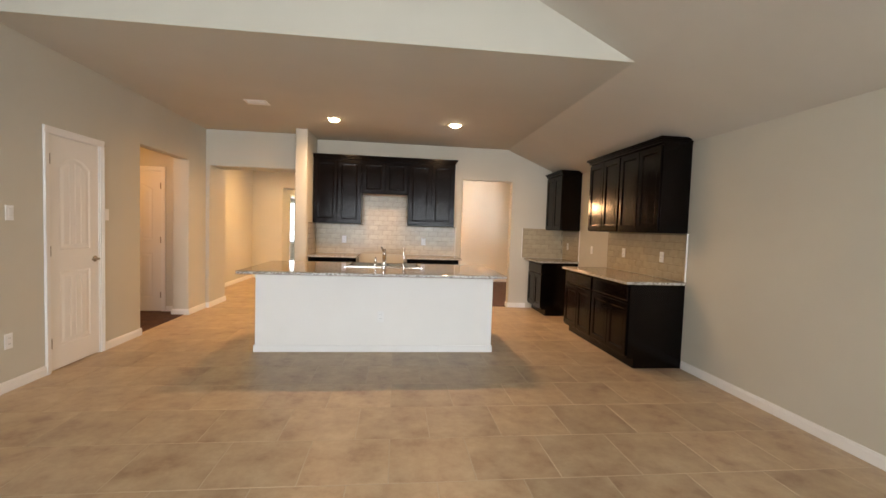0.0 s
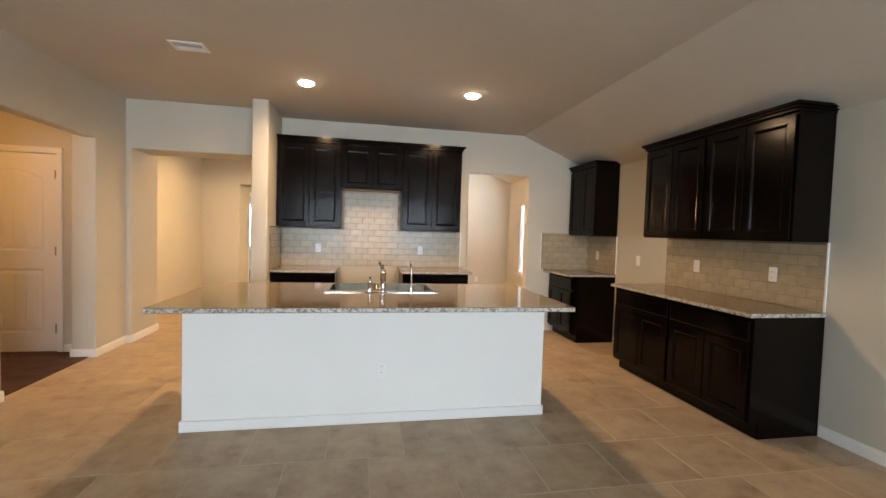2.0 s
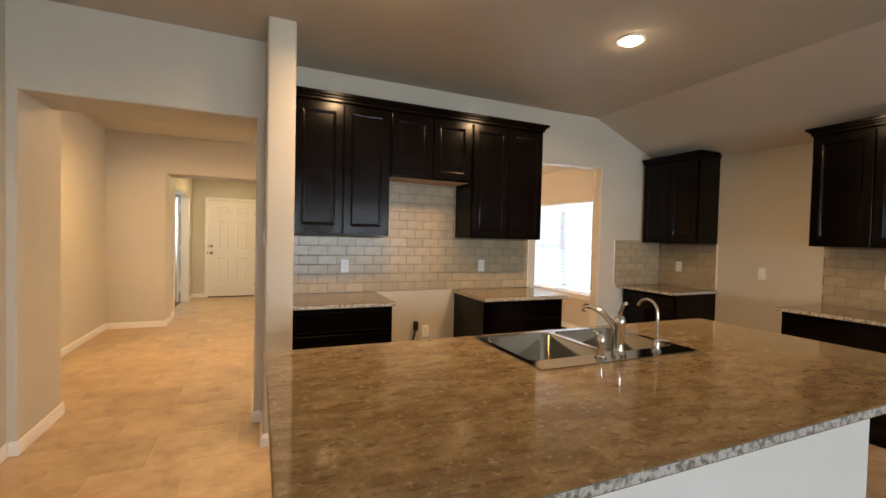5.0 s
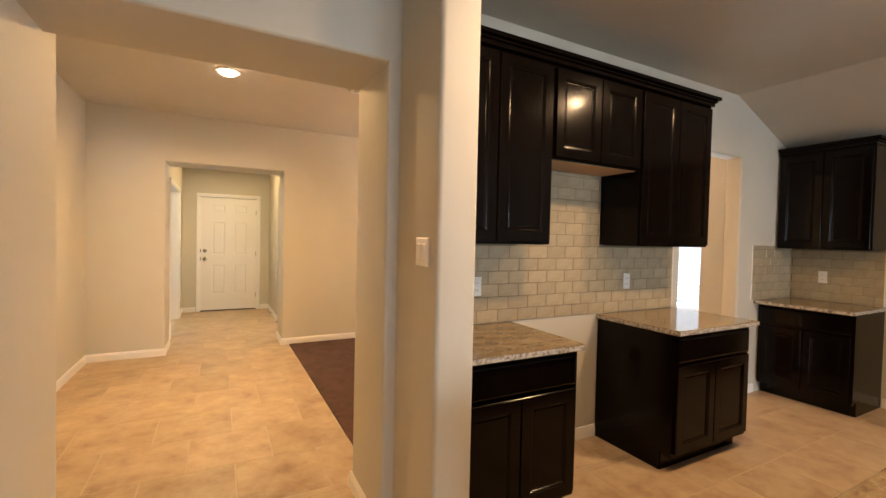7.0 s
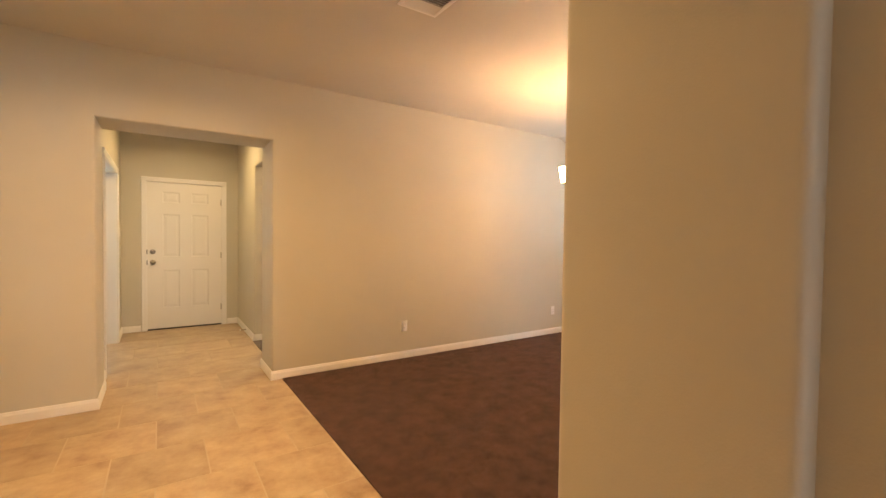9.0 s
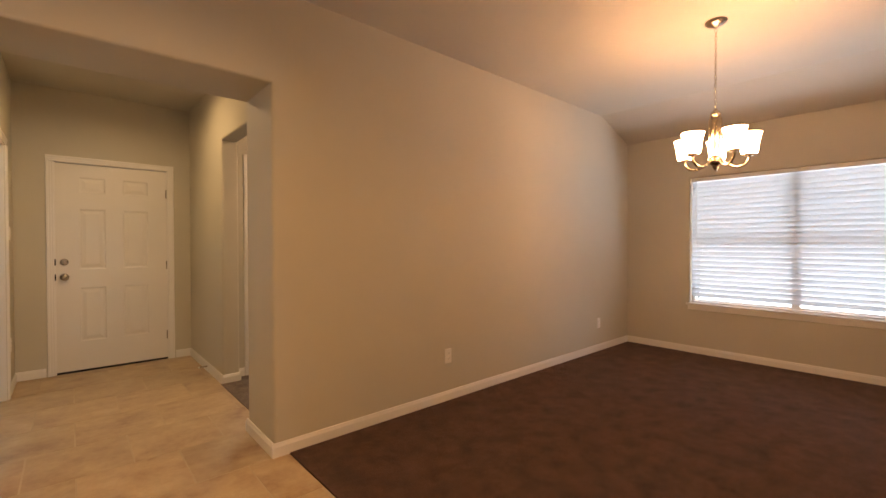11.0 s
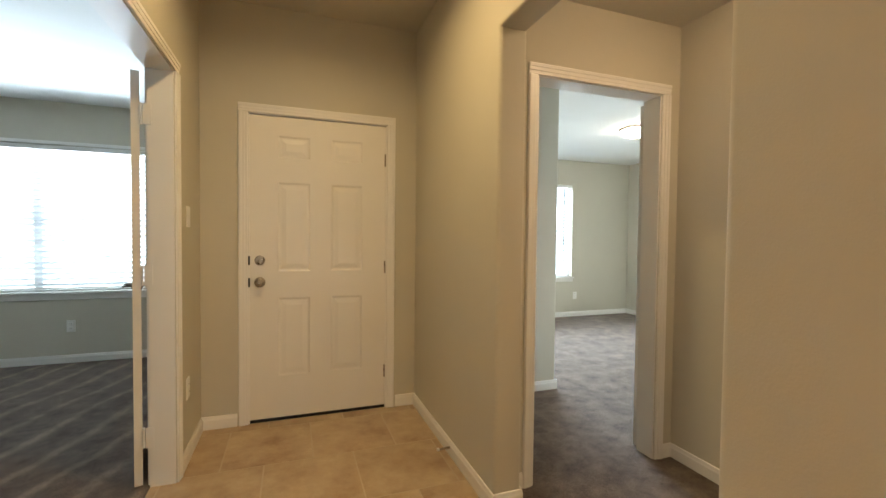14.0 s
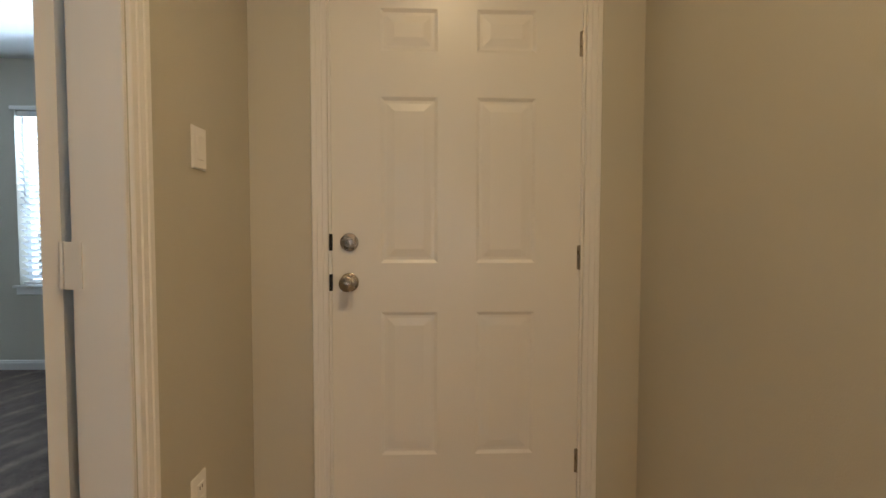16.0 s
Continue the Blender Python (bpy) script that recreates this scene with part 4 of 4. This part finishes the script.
for k in range(4):
    a = IX0 + 0.02 + k * 0.62
    bmd = cab_door(a, a + 0.60, 0.125, 0.66, 0)
    bmesh.ops.rotate(bmd, verts=bmd.verts, cent=(0, 0, 0), matrix=Matrix.Rotation(math.pi, 3, "Z"))
    bmesh.ops.translate(bmd, verts=bmd.verts, vec=(IX0 + IX1, IY1 - 0.02, 0))
    part("door", bmd, ESPRESSO, isl)

SX0, SX1, SY0, SY1 = -0.645, 0.23, 4.90, 5.455
slab_top("island_countertop", [(-1.59, 1.07, 4.26, 5.50)], [(SX0 + 0.02, SX1 - 0.02, SY0 + 0.02, SY1 - 0.02)], CT, "large polished speckled brown granite island top")


def rounded(x0, x1, y0, y1, r, n=5):
    pts = []
    for cx, cy, a in ((x1 - r, y1 - r, 0), (x0 + r, y1 - r, 90), (x0 + r, y0 + r, 180), (x1 - r, y0 + r, 270)):
        for k in range(n + 1):
            t = radians(a + 90 * k / n)
            pts.append((cx + r * math.cos(t), cy + r * math.sin(t)))
    return pts


sink = thing("kitchen_sink", pose(0, 0, 0), "stainless steel double-bowl drop-in sink in the island", "sink")
RIM = CT + 0.006
mid = (SX0 + SX1) / 2
DECK = SY0 + 0.105
for name, a, b in (("bowl", SX0 + 0.03, mid - 0.014), ("bowl", mid + 0.014, SX1 - 0.03)):
    bm = bmesh.new()
    last = None
    for inset, z, r in ((0.0, RIM, 0.045), (0.004, RIM - 0.008, 0.045), (0.010, RIM - 0.15, 0.05), (0.030, RIM - 0.178, 0.06), (0.06, RIM - 0.185, 0.06)):
        now = [bm.verts.new((x, y, z)) for x, y in rounded(a + inset, b - inset, DECK + inset, SY1 - 0.03 - inset, r)]
        if last:
            for k in range(len(now)):
                bm.faces.new((last[k], last[(k + 1) % len(now)], now[(k + 1) % len(now)], now[k]))
        last = now
    bm.faces.new(last)
    bo = smooth(part(name, bm, STEEL, sink, "polished steel bowl"), 60)
    dr = bmesh.new()
    lathe(dr, [(0.042, 0.0), (0.042, 0.003), (0.034, 0.004), (0.030, 0.001), (0.0, 0.001)], 20, ((a + b) / 2, (DECK + SY1) / 2, RIM - 0.184), close=False)
    part("drain", dr, CHROME, bo)
rim = bmesh.new()
cells = [(SX0, SX1, SY0, DECK), (SX0, SX1, SY1 - 0.03, SY1), (SX0, SX0 + 0.03, DECK, SY1 - 0.03), (SX1 - 0.03, SX1, DECK, SY1 - 0.03), (mid - 0.014, mid + 0.014, DECK, SY1 - 0.03)]
for r in cells:
    box(rim, *r, CT + 0.0008, RIM)
for cx in ((SX0 + 0.03, mid - 0.014), (mid + 0.014, SX1 - 0.03)):
    for X, sx in ((cx[0], 1), (cx[1], -1)):
        for Y, sy in ((DECK, 1), (SY1 - 0.03, -1)):
            c = [rim.verts.new((X, Y, RIM - 0.0006))]
            for k in range(6):
                t = radians(90 * k / 5)
                c.append(rim.verts.new((X + sx * 0.045 * (1 - math.sin(t)), Y + sy * 0.045 * (1 - math.cos(t)), RIM - 0.0006)))
            rim.faces.new(c)
part("rim", rim, STEEL, sink, "bright steel rim and faucet deck")


def fixture(name, x, y, label, build):
    o = thing(name, pose(x, y, RIM), label, "faucet")
    build(o)
    return o


def main_faucet(o):
    bm = bmesh.new()
    lathe(bm, [(0.030, 0), (0.030, 0.010), (0.024, 0.016), (0.021, 0.03), (0.021, 0.125), (0.024, 0.13), (0.024, 0.155), (0.018, 0.168), (0, 0.17)], 22, close=False)
    smooth(part("body", bm, CHROME, o))
    bm = bmesh.new()
    tube(bm, [(0, 0.01, 0.10), (0.0, 0.045, 0.135), (0.0, 0.10, 0.168), (0.0, 0.165, 0.185), (0.0, 0.205, 0.180), (0.0, 0.222, 0.160)], [0.014, 0.014, 0.013, 0.013, 0.014, 0.015], 12)
    smooth(part("spout", bm, CHROME, o, "chrome pull-out spout"))
    bm = bmesh.new()
    tube(bm, [(0, 0, 0.165), (-0.012, -0.012, 0.19), (-0.03, -0.045, 0.225), (-0.035, -0.065, 0.235)], [0.010, 0.010, 0.008, 0.007], 10)
    smooth(part("lever", bm, CHROME, o))


def sprayer(o):
    bm = bmesh.new()
    lathe(bm, [(0.024, 0), (0.024, 0.006), (0.015, 0.012), (0.014, 0.045), (0.017, 0.055), (0.017, 0.085), (0.010, 0.098), (0, 0.10)], 18, close=False)
    smooth(part("body", bm, CHROME, o))
    bm = bmesh.new()
    tube(bm, [(0, 0, 0.085), (0.0, 0.03, 0.100), (0.0, 0.055, 0.098)], [0.009, 0.008, 0.006], 10)
    smooth(part("nozzle", bm, CHROME, o))


def gooseneck(o):
    bm = bmesh.new()
    lathe(bm, [(0.022, 0), (0.022, 0.005), (0.015, 0.012), (0.014, 0.04), (0.010, 0.05), (0, 0.051)], 18, close=False)
    smooth(part("base", bm, CHROME, o))
    bm = bmesh.new()
    tube(bm, [(0, 0, 0.045), (0, 0, 0.12), (0, 0, 0.17)] + [(0, 0.055 - 0.055 * math.cos(radians(a)), 0.17 + 0.055 * math.sin(radians(a))) for a in range(20, 161, 20)], 0.0065, 10)
    smooth(part("neck", bm, CHROME, o, "thin curved chrome neck"))
    bm = bmesh.new()
    tube(bm, [(0, 0, 0.045), (0.02, -0.018, 0.052), (0.034, -0.03, 0.05)], [0.006, 0.006, 0.004], 8)
    smooth(part("lever", bm, CHROME, o))


fixture("kitchen_faucet", -0.205, SY0 + 0.055, "chrome single-lever kitchen faucet on the sink deck", main_faucet)
fixture("side_sprayer", -0.305, SY0 + 0.055, "chrome side sprayer beside the faucet", sprayer)
fixture("water_faucet", 0.02, SY0 + 0.055, "slim chrome gooseneck filter faucet on the sink deck", gooseneck)


# ---- plates, outlets, vents, small fixtures ----
def plate(name, m, label, category, kind_="outlet", gang=1, group=""):
    """Local front faces -y, the wall at y = 0, the origin at the plate's middle."""
    o = thing(name, m, label, category, group)
    w = 0.07 + 0.046 * (gang - 1)
    bm = bmesh.new()
    rect_loft(bm, -w / 2, w / 2, -0.0575, 0.0575, -0.0003, [(0, 0), (0.0, 0.003), (0.004, 0.006)])
    part("cover", bm, PLASTIC, o)
    for g in range(gang):
        x = (g - (gang - 1) / 2) * 0.046
        if kind_ == "outlet":
            for z in (-0.021, 0.021):
                bm = bmesh.new()
                rect_loft(bm, x - 0.017, x + 0.017, z - 0.014, z + 0.014, -0.006, [(0, 0), (0.001, 0.002), (0.003, 0.0028)])
                sock = part("socket", bm, PLASTIC, o)
                for dx in (-0.006, 0.006):
                    part("slot", boxes((x + dx - 0.0012, x + dx + 0.0012, -0.0093, -0.0085, z - 0.003, z + 0.006)), RUBBER, sock)
        elif kind_ == "switch":
            bm = bmesh.new()
            rect_loft(bm, x - 0.0165, x + 0.0165, -0.033, 0.033, -0.006, [(0, 0), (0.0, 0.001), (0.003, 0.003)])
            part("rocker", bm, PLASTIC, o)
    return o


N, E_, W_ = 0, -90, 90
for (x, y, z, rz, what, gang, label) in (
    (-0.217, 4.5995, 0.385, N, "outlet", 1, "white duplex outlet on the island panel"),
    (-0.935, 7.279, 1.115, N, "outlet", 1, "white duplex outlet on the tiled backsplash"),
    (0.39, 7.279, 1.113, N, "outlet", 1, "white duplex outlet on the tiled backsplash"),
    (2.849, 7.02, 1.11, E_, "outlet", 1, "white duplex outlet on the corner backsplash"),
    (X_E, 6.14, 1.10, E_, "switch", 1, "white rocker switch on the wall between cabinets"),
    (2.849, 5.22, 1.115, E_, "outlet", 1, "white duplex outlet on the side backsplash"),
    (2.849, 4.43, 1.115, E_, "outlet", 1, "white duplex outlet on the side backsplash"),
    (X_W, 3.60, 1.363, W_, "switch", 1, "white rocker switch on the wall"),
    (X_W, 4.685, 1.378, W_, "switch", 1, "white rocker switch by the door"),
    (X_W, 3.575, 0.385, W_, "outlet", 1, "white duplex outlet low on the wall"),
    (-0.215, 10.8095, 0.36, N, "outlet", 1, "white duplex outlet low on the dining wall"),
    (2.143, 10.8095, 0.33, N, "outlet", 1, "white duplex outlet low on the dining wall"),
    (-2.87, 13.435, 1.35, W_, "switch", 1, "white switch plate by the front door"),
    (-2.87, 13.40, 0.40, W_, "outlet", 1, "white duplex outlet near the front door"),
    (-4.32, 15.7495, 0.36, N, "outlet", 1, "white duplex outlet under the bedroom window"),
    (1.94, 16.3995, 0.34, N, "outlet", 1, "white duplex outlet on the bedroom wall"),
    (-0.18, 7.2895, 0.50, N, "outlet", 1, "white outlet in the range gap"),
    (-0.18, 7.2895, 0.36, N, "outlet", 1, "white outlet in the range gap"),
):
    plate("wall_switch" if what == "switch" else "cover_plate" if what == "blank" else "power_outlet", pose(x, y, z, 0, 0, rz), label, "switch" if what == "switch" else "outlet", what, gang)
plate("wall_switch", pose(-1.58, 6.67, 1.345, 0, 0, -90), "white double switch plate on the stub wall", "switch", "switch", 2)

cord = bmesh.new()
tube(cord, [(-0.28, 7.279, 0.55), (-0.285, 7.24, 0.55), (-0.30, 7.235, 0.50), (-0.315, 7.25, 0.42), (-0.31, 7.26, 0.36)], 0.008, 8)
box(cord, -0.30, -0.265, 7.235, 7.284, 0.52, 0.60, bev=0.006, seg=2)
tagged(part("range_cord", cord, RUBBER), "short black power cord in the range gap", "cord")


def vent(m, w, h, label, bars=9):
    o = thing("air_vent", m, label, "vent", "air vents")
    fr = bmesh.new()
    for r in ((-w / 2, w / 2, -h / 2, -h / 2 + 0.025), (-w / 2, w / 2, h / 2 - 0.025, h / 2), (-w / 2, -w / 2 + 0.025, -h / 2 + 0.025, h / 2 - 0.025), (w / 2 - 0.025, w / 2, -h / 2 + 0.025, h / 2 - 0.025)):
        box(fr, *r, -0.009, -0.0004, bev=0.0015)
    part("frame", fr, PLASTIC, o)
    part("backing", boxes((-w / 2 + 0.026, w / 2 - 0.026, -h / 2 + 0.026, h / 2 - 0.026, -0.001, -0.0003)), VENT_DARK, o)
    for k in range(bars):
        y = -h / 2 + 0.025 + (h - 0.05) * (k + 0.5) / bars
        b = bmesh.new()
        box(b, -w / 2 + 0.0255, w / 2 - 0.0255, -0.0075, 0.0075, -0.0007, 0.0007)
        bmesh.ops.rotate(b, verts=b.verts, cent=(0, 0, 0), matrix=Matrix.Rotation(radians(35 if k < bars / 2 else -35), 3, "X"))
        bmesh.ops.translate(b, verts=b.verts, vec=(0, y, -0.006))
        part("louvre", b, PLASTIC, o)
    return o


vent(pose(-1.72, 5.25, 2.743), 0.25, 0.18, "white louvred ceiling vent in the kitchen")
vent(pose(-1.11, 8.92, 2.743), 0.27, 0.26, "white louvred ceiling vent in the hall")
vent(pose(0.40, 3.35, 3.12, 90, 0, 0), 0.30, 0.18, "white louvred vent on the drop wall")

for (x, y), watts in zip(CANS, CAN_WATTS):
    o = thing("recessed_light", pose(x, y, 2.743), "lit round recessed ceiling light with white trim", "ceiling light", "recessed lights")
    bm = bmesh.new()
    lathe(bm, [(0.095, -0.0005), (0.094, -0.006), (0.080, -0.010), (0.072, -0.007), (0.070, -0.003)], 32, close=False)
    smooth(part("trim_ring", bm, PLASTIC, o))
    bm = bmesh.new()
    lathe(bm, [(0.069, -0.002), (0.064, -0.014), (0.045, -0.026), (0.0, -0.032)], 32, close=False)
    part("lens", bm, CAN_GLOW, o, "glowing warm lens")
    area_lamp("can_light", pose(x, y, 2.709), 0.12, 0.12, watts, FOYER_WARM if y > 12 else HALL_WARM if y > 8 else WARM, "DISK", 165)

smoke = thing("smoke_detector", pose(-0.62, 12.05, 2.44), "round white smoke detector on the alcove ceiling", "smoke detector")
bm = bmesh.new()
lathe(bm, [(0.065, -0.0005), (0.065, -0.018), (0.055, -0.030), (0.03, -0.036), (0, -0.037)], 28, close=False)
smooth(part("housing", bm, PLASTIC, smoke))


def flush_light(x, y, z, label, glow):
    o = thing("flush_light", pose(x, y, z), label, "ceiling light", "flush lights")
    bm = bmesh.new()
    lathe(bm, [(0.17, -0.0005), (0.17, -0.02), (0.155, -0.026)], 32, close=False)
    smooth(part("pan", bm, NICKEL, o))
    bm = bmesh.new()
    lathe(bm, [(0.155, -0.02), (0.15, -0.045), (0.12, -0.075), (0.07, -0.095), (0.0, -0.102)], 32, close=False)
    smooth(part("diffuser", bm, glow, o, "glowing frosted glass dome"))


flush_light(1.26, 14.48, 2.475, "lit flush dome ceiling light in the bedroom", DOME_BED)
flush_light(-0.72, 11.62, 2.44, "lit flush dome ceiling light in the alcove", DOME_GLOW)
flush_light(-3.85, 5.60, 2.44, "lit flush dome ceiling light in the vestibule", DOME_VESTIBULE)

stop = thing("door_stop", pose(-1.46 - BB_T, 12.97, 0.05), "small spring door stop on the baseboard", "door stop")
bm = bmesh.new()
tube(bm, [(0, 0, 0), (-0.05, 0, 0), (-0.065, 0, 0)], [0.007, 0.006, 0.006], 8)
part("spring", bm, NICKEL, stop)
bm = bmesh.new()
tube(bm, [(-0.0655, 0, 0), (-0.078, 0, 0)], [0.009, 0.009], 10)
part("tip", bm, PLASTIC, stop)

# ---- chandelier ----
CH, DROP = (0.79, 9.235), -0.04
ch = thing("chandelier", pose(CH[0], CH[1], 2.743), "lit five-arm nickel chandelier with frosted glass shades", "chandelier")
bm = bmesh.new()
lathe(bm, [(0.066, -0.0005), (0.066, -0.008), (0.055, -0.022), (0.02, -0.032), (0.006, -0.045), (0.0, -0.046)], 28, close=False)
smooth(part("canopy", bm, NICKEL, ch))
bm = bmesh.new()
z = -0.05
k = 0
while z > -0.585:
    pts = []
    for a in range(0, 361, 45):
        u, w = 0.008 * math.cos(radians(a)), 0.017 * math.sin(radians(a))
        pts.append((u, 0, z - 0.013 + w) if k % 2 else (0, u, z - 0.013 + w))
    tube(bm, pts, 0.0018, 5, caps=False)
    z -= 0.026
    k += 1
smooth(part("chain", bm, BRASS_NICKEL, ch))
bm = bmesh.new()
lathe(bm, [(0.0, -0.545), (0.012, -0.548), (0.014, -0.56), (0.026, -0.566), (0.034, -0.585), (0.028, -0.60), (0.040, -0.61), (0.042, -0.64), (0.036, -0.78), (0.024, -0.83), (0.026, -0.86), (0.045, -0.875), (0.045, -0.90), (0.022, -0.925), (0.010, -0.945), (0.0, -0.96)], 24, (0, 0, DROP), close=False)
smooth(part("stem", bm, BRASS_NICKEL, ch, "turned brushed nickel stem"))
for k in range(5):
    a = radians(72 * k + 12)
    ca, sa = math.cos(a), math.sin(a)
    prof = [(0.035, -0.89), (0.07, -0.922), (0.12, -0.94), (0.165, -0.93), (0.19, -0.90), (0.195, -0.872)]
    bm = bmesh.new()
    tube(bm, [(r * ca, r * sa, zz + DROP) for r, zz in prof], 0.008, 8)
    arm = smooth(part("arm", bm, BRASS_NICKEL, ch))
    bm = bmesh.new()
    lathe(bm, [(0.0, -0.875), (0.030, -0.872), (0.034, -0.858), (0.026, -0.853)], 18, (0.195 * ca, 0.195 * sa, DROP), close=False)
    smooth(part("cup", bm, BRASS_NICKEL, arm))
    bm = bmesh.new()
    lathe(bm, [(0.0, -0.855), (0.044, -0.855), (0.049, -0.84), (0.053, -0.80), (0.060, -0.755), (0.069, -0.722), (0.066, -0.722), (0.057, -0.755), (0.050, -0.80), (0.045, -0.842), (0.0, -0.847)], 24, (0.195 * ca, 0.195 * sa, DROP), close=False)
    smooth(part("shade", bm, SHADE_GLOW, arm, "glowing frosted glass bell shade"))


# ---- wall tiles ----
TW, TH, TG = 0.152, 0.0762, 0.0035
tile_cache = {}


def tile_mesh(w, h):
    key = (round(w, 3), round(h, 3))
    if key not in tile_cache:
        bm = bmesh.new()
        rect_loft(bm, 0, w, 0, h, 0, [(0, 0), (0.0, 0.0045), (0.0015, 0.0058)])
        me = bpy.data.meshes.new("tile")
        bmesh.ops.recalc_face_normals(bm, faces=bm.faces)
        bm.to_mesh(me)
        bm.free()
        me.materials.append(SPLASH)
        tile_cache[key] = me
    return tile_cache[key]


def splash(m, areas, z_base, label):
    """Running-bond tiles over areas of (x0, x1, z0, z1); local front faces -y."""
    o = thing("backsplash", m, label, "backsplash", kind="structure")
    part("grout_bed", boxes(*[(a, b, -0.004, -0.0004, c, d) for a, b, c, d in areas]), TILE_GROUT, o)
    for a, b, c, d in areas:
        row = round((c - z_base) / (TH + TG))
        z = z_base + row * (TH + TG)
        while z < d - 0.012:
            x = -3 * TW - (TW + TG) / 2 * (row % 2)
            while x < b:
                x0, x1 = max(x, a), min(x + TW, b)
                z1 = min(z + TH, d)
                if x1 - x0 > 0.012:
                    t_ = new("tile", tile_mesh(x1 - x0, z1 - z))
                    t_.parent, t_.location = o, (x0, -0.0008, z)
                x += TW + TG
            z += TH + TG
            row += 1
    return o


splash(pose(-1.40, 7.29, 0), [(0.0, 2.335, 0.888, 1.377), (0.765, 1.495, 1.382, 1.862)], 0.888, "beige stone subway-tile backsplash behind the range gap")
splash(pose(2.13, 7.29, 0), [(0.0, 0.722, 0.888, 1.40)], 0.888, "beige stone subway-tile backsplash in the corner")
splash(pose(X_E, 7.281, 0, 0, 0, -90), [(0.0, 0.69, 0.888, 1.377)], 0.888, "beige stone subway-tile backsplash in the corner")
splash(pose(X_E, 5.655, 0, 0, 0, -90), [(0.0, 1.61, 0.888, 1.377)], 0.888, "long beige stone subway-tile backsplash under wall cabinets")
splash(pose(-1.405, 6.66, 0, 0, 0, 90), [(0.0, 0.615, 0.888, 1.377)], 0.888, "beige stone subway-tile return on the stub wall")

for x0, x1, y0, y1, z0, z1 in ((2.848, 2.8595, 4.030, 4.044, 0.886, 1.379), (2.848, 2.8595, 6.576, 6.590, 0.886, 1.379), (2.117, 2.1295, 7.279, 7.2895, 0.886, 1.402), (0.936, 0.946, 7.279, 7.2895, 0.886, 1.379)):
    tagged(part("trim", boxes((x0, x1, y0, y1, z0, z1), bev=0.002), TRIM), "white edge strip at the end of the wall tiles", "trim", kind="structure")

# ---- floor tiles ----
FT, FG = 0.472, 0.005
ROW0, COL0 = 2.228, 0.395
floor_cache = {}


def floor_tile_mesh(w, d):
    key = (round(w, 3), round(d, 3))
    if key not in floor_cache:
        bm = bmesh.new()
        a = [bm.verts.new(p) for p in ((0, 0, -0.0035), (w, 0, -0.0035), (w, d, -0.0035), (0, d, -0.0035))]
        e = 0.002
        b = [bm.verts.new(p) for p in ((e, e, 0), (w - e, e, 0), (w - e, d - e, 0), (e, d - e, 0))]
        for k in range(4):
            bm.faces.new((a[k], a[(k + 1) % 4], b[(k + 1) % 4], b[k]))
        bm.faces.new(b)
        me = bpy.data.meshes.new("tile")
        bmesh.ops.recalc_face_normals(bm, faces=bm.faces)
        bm.to_mesh(me)
        bm.free()
        me.materials.append(FLOOR_TILE)
        floor_cache[key] = me
    return floor_cache[key]


rest = bmesh.new()
for rx0, rx1, ry0, ry1 in ((X_W - 0.05, X_E, -2.8, 6.945), (-2.94, -1.638, 6.945, 7.42), (-1.405, X_E, 6.945, 7.36), (-3.545, -1.50, 7.42, 10.81), (-2.84, -1.588, 10.81, 11.29), (-2.985, -1.478, 11.29, 13.77)):
    p = FT + FG
    r = math.floor((ry0 - ROW0) / p)
    while ROW0 + r * p < ry1:
        y0, y1 = max(ROW0 + r * p + FG / 2, ry0), min(ROW0 + (r + 1) * p - FG / 2, ry1)
        c0 = COL0 + (r % 2) * p * 0.54
        c = math.floor((rx0 - c0) / p)
        while c0 + c * p < rx1:
            x0, x1 = max(c0 + c * p + FG / 2, rx0), min(c0 + (c + 1) * p - FG / 2, rx1)
            if x1 - x0 > 0.02 and y1 - y0 > 0.02:
                if y0 < 0.9:
                    box(rest, x0, x1, y0, y1, -0.0035, 0.0)
                else:
                    t_ = new("tile", floor_tile_mesh(x1 - x0, y1 - y0))
                    t_.parent, t_.location = tile_floor, (x0, y0, 0)
            c += 1
        r += 1
tagged(part("tile_rest", rest, FLOOR_TILE, tile_floor), "beige stone-look floor tiles", kind="stuff")
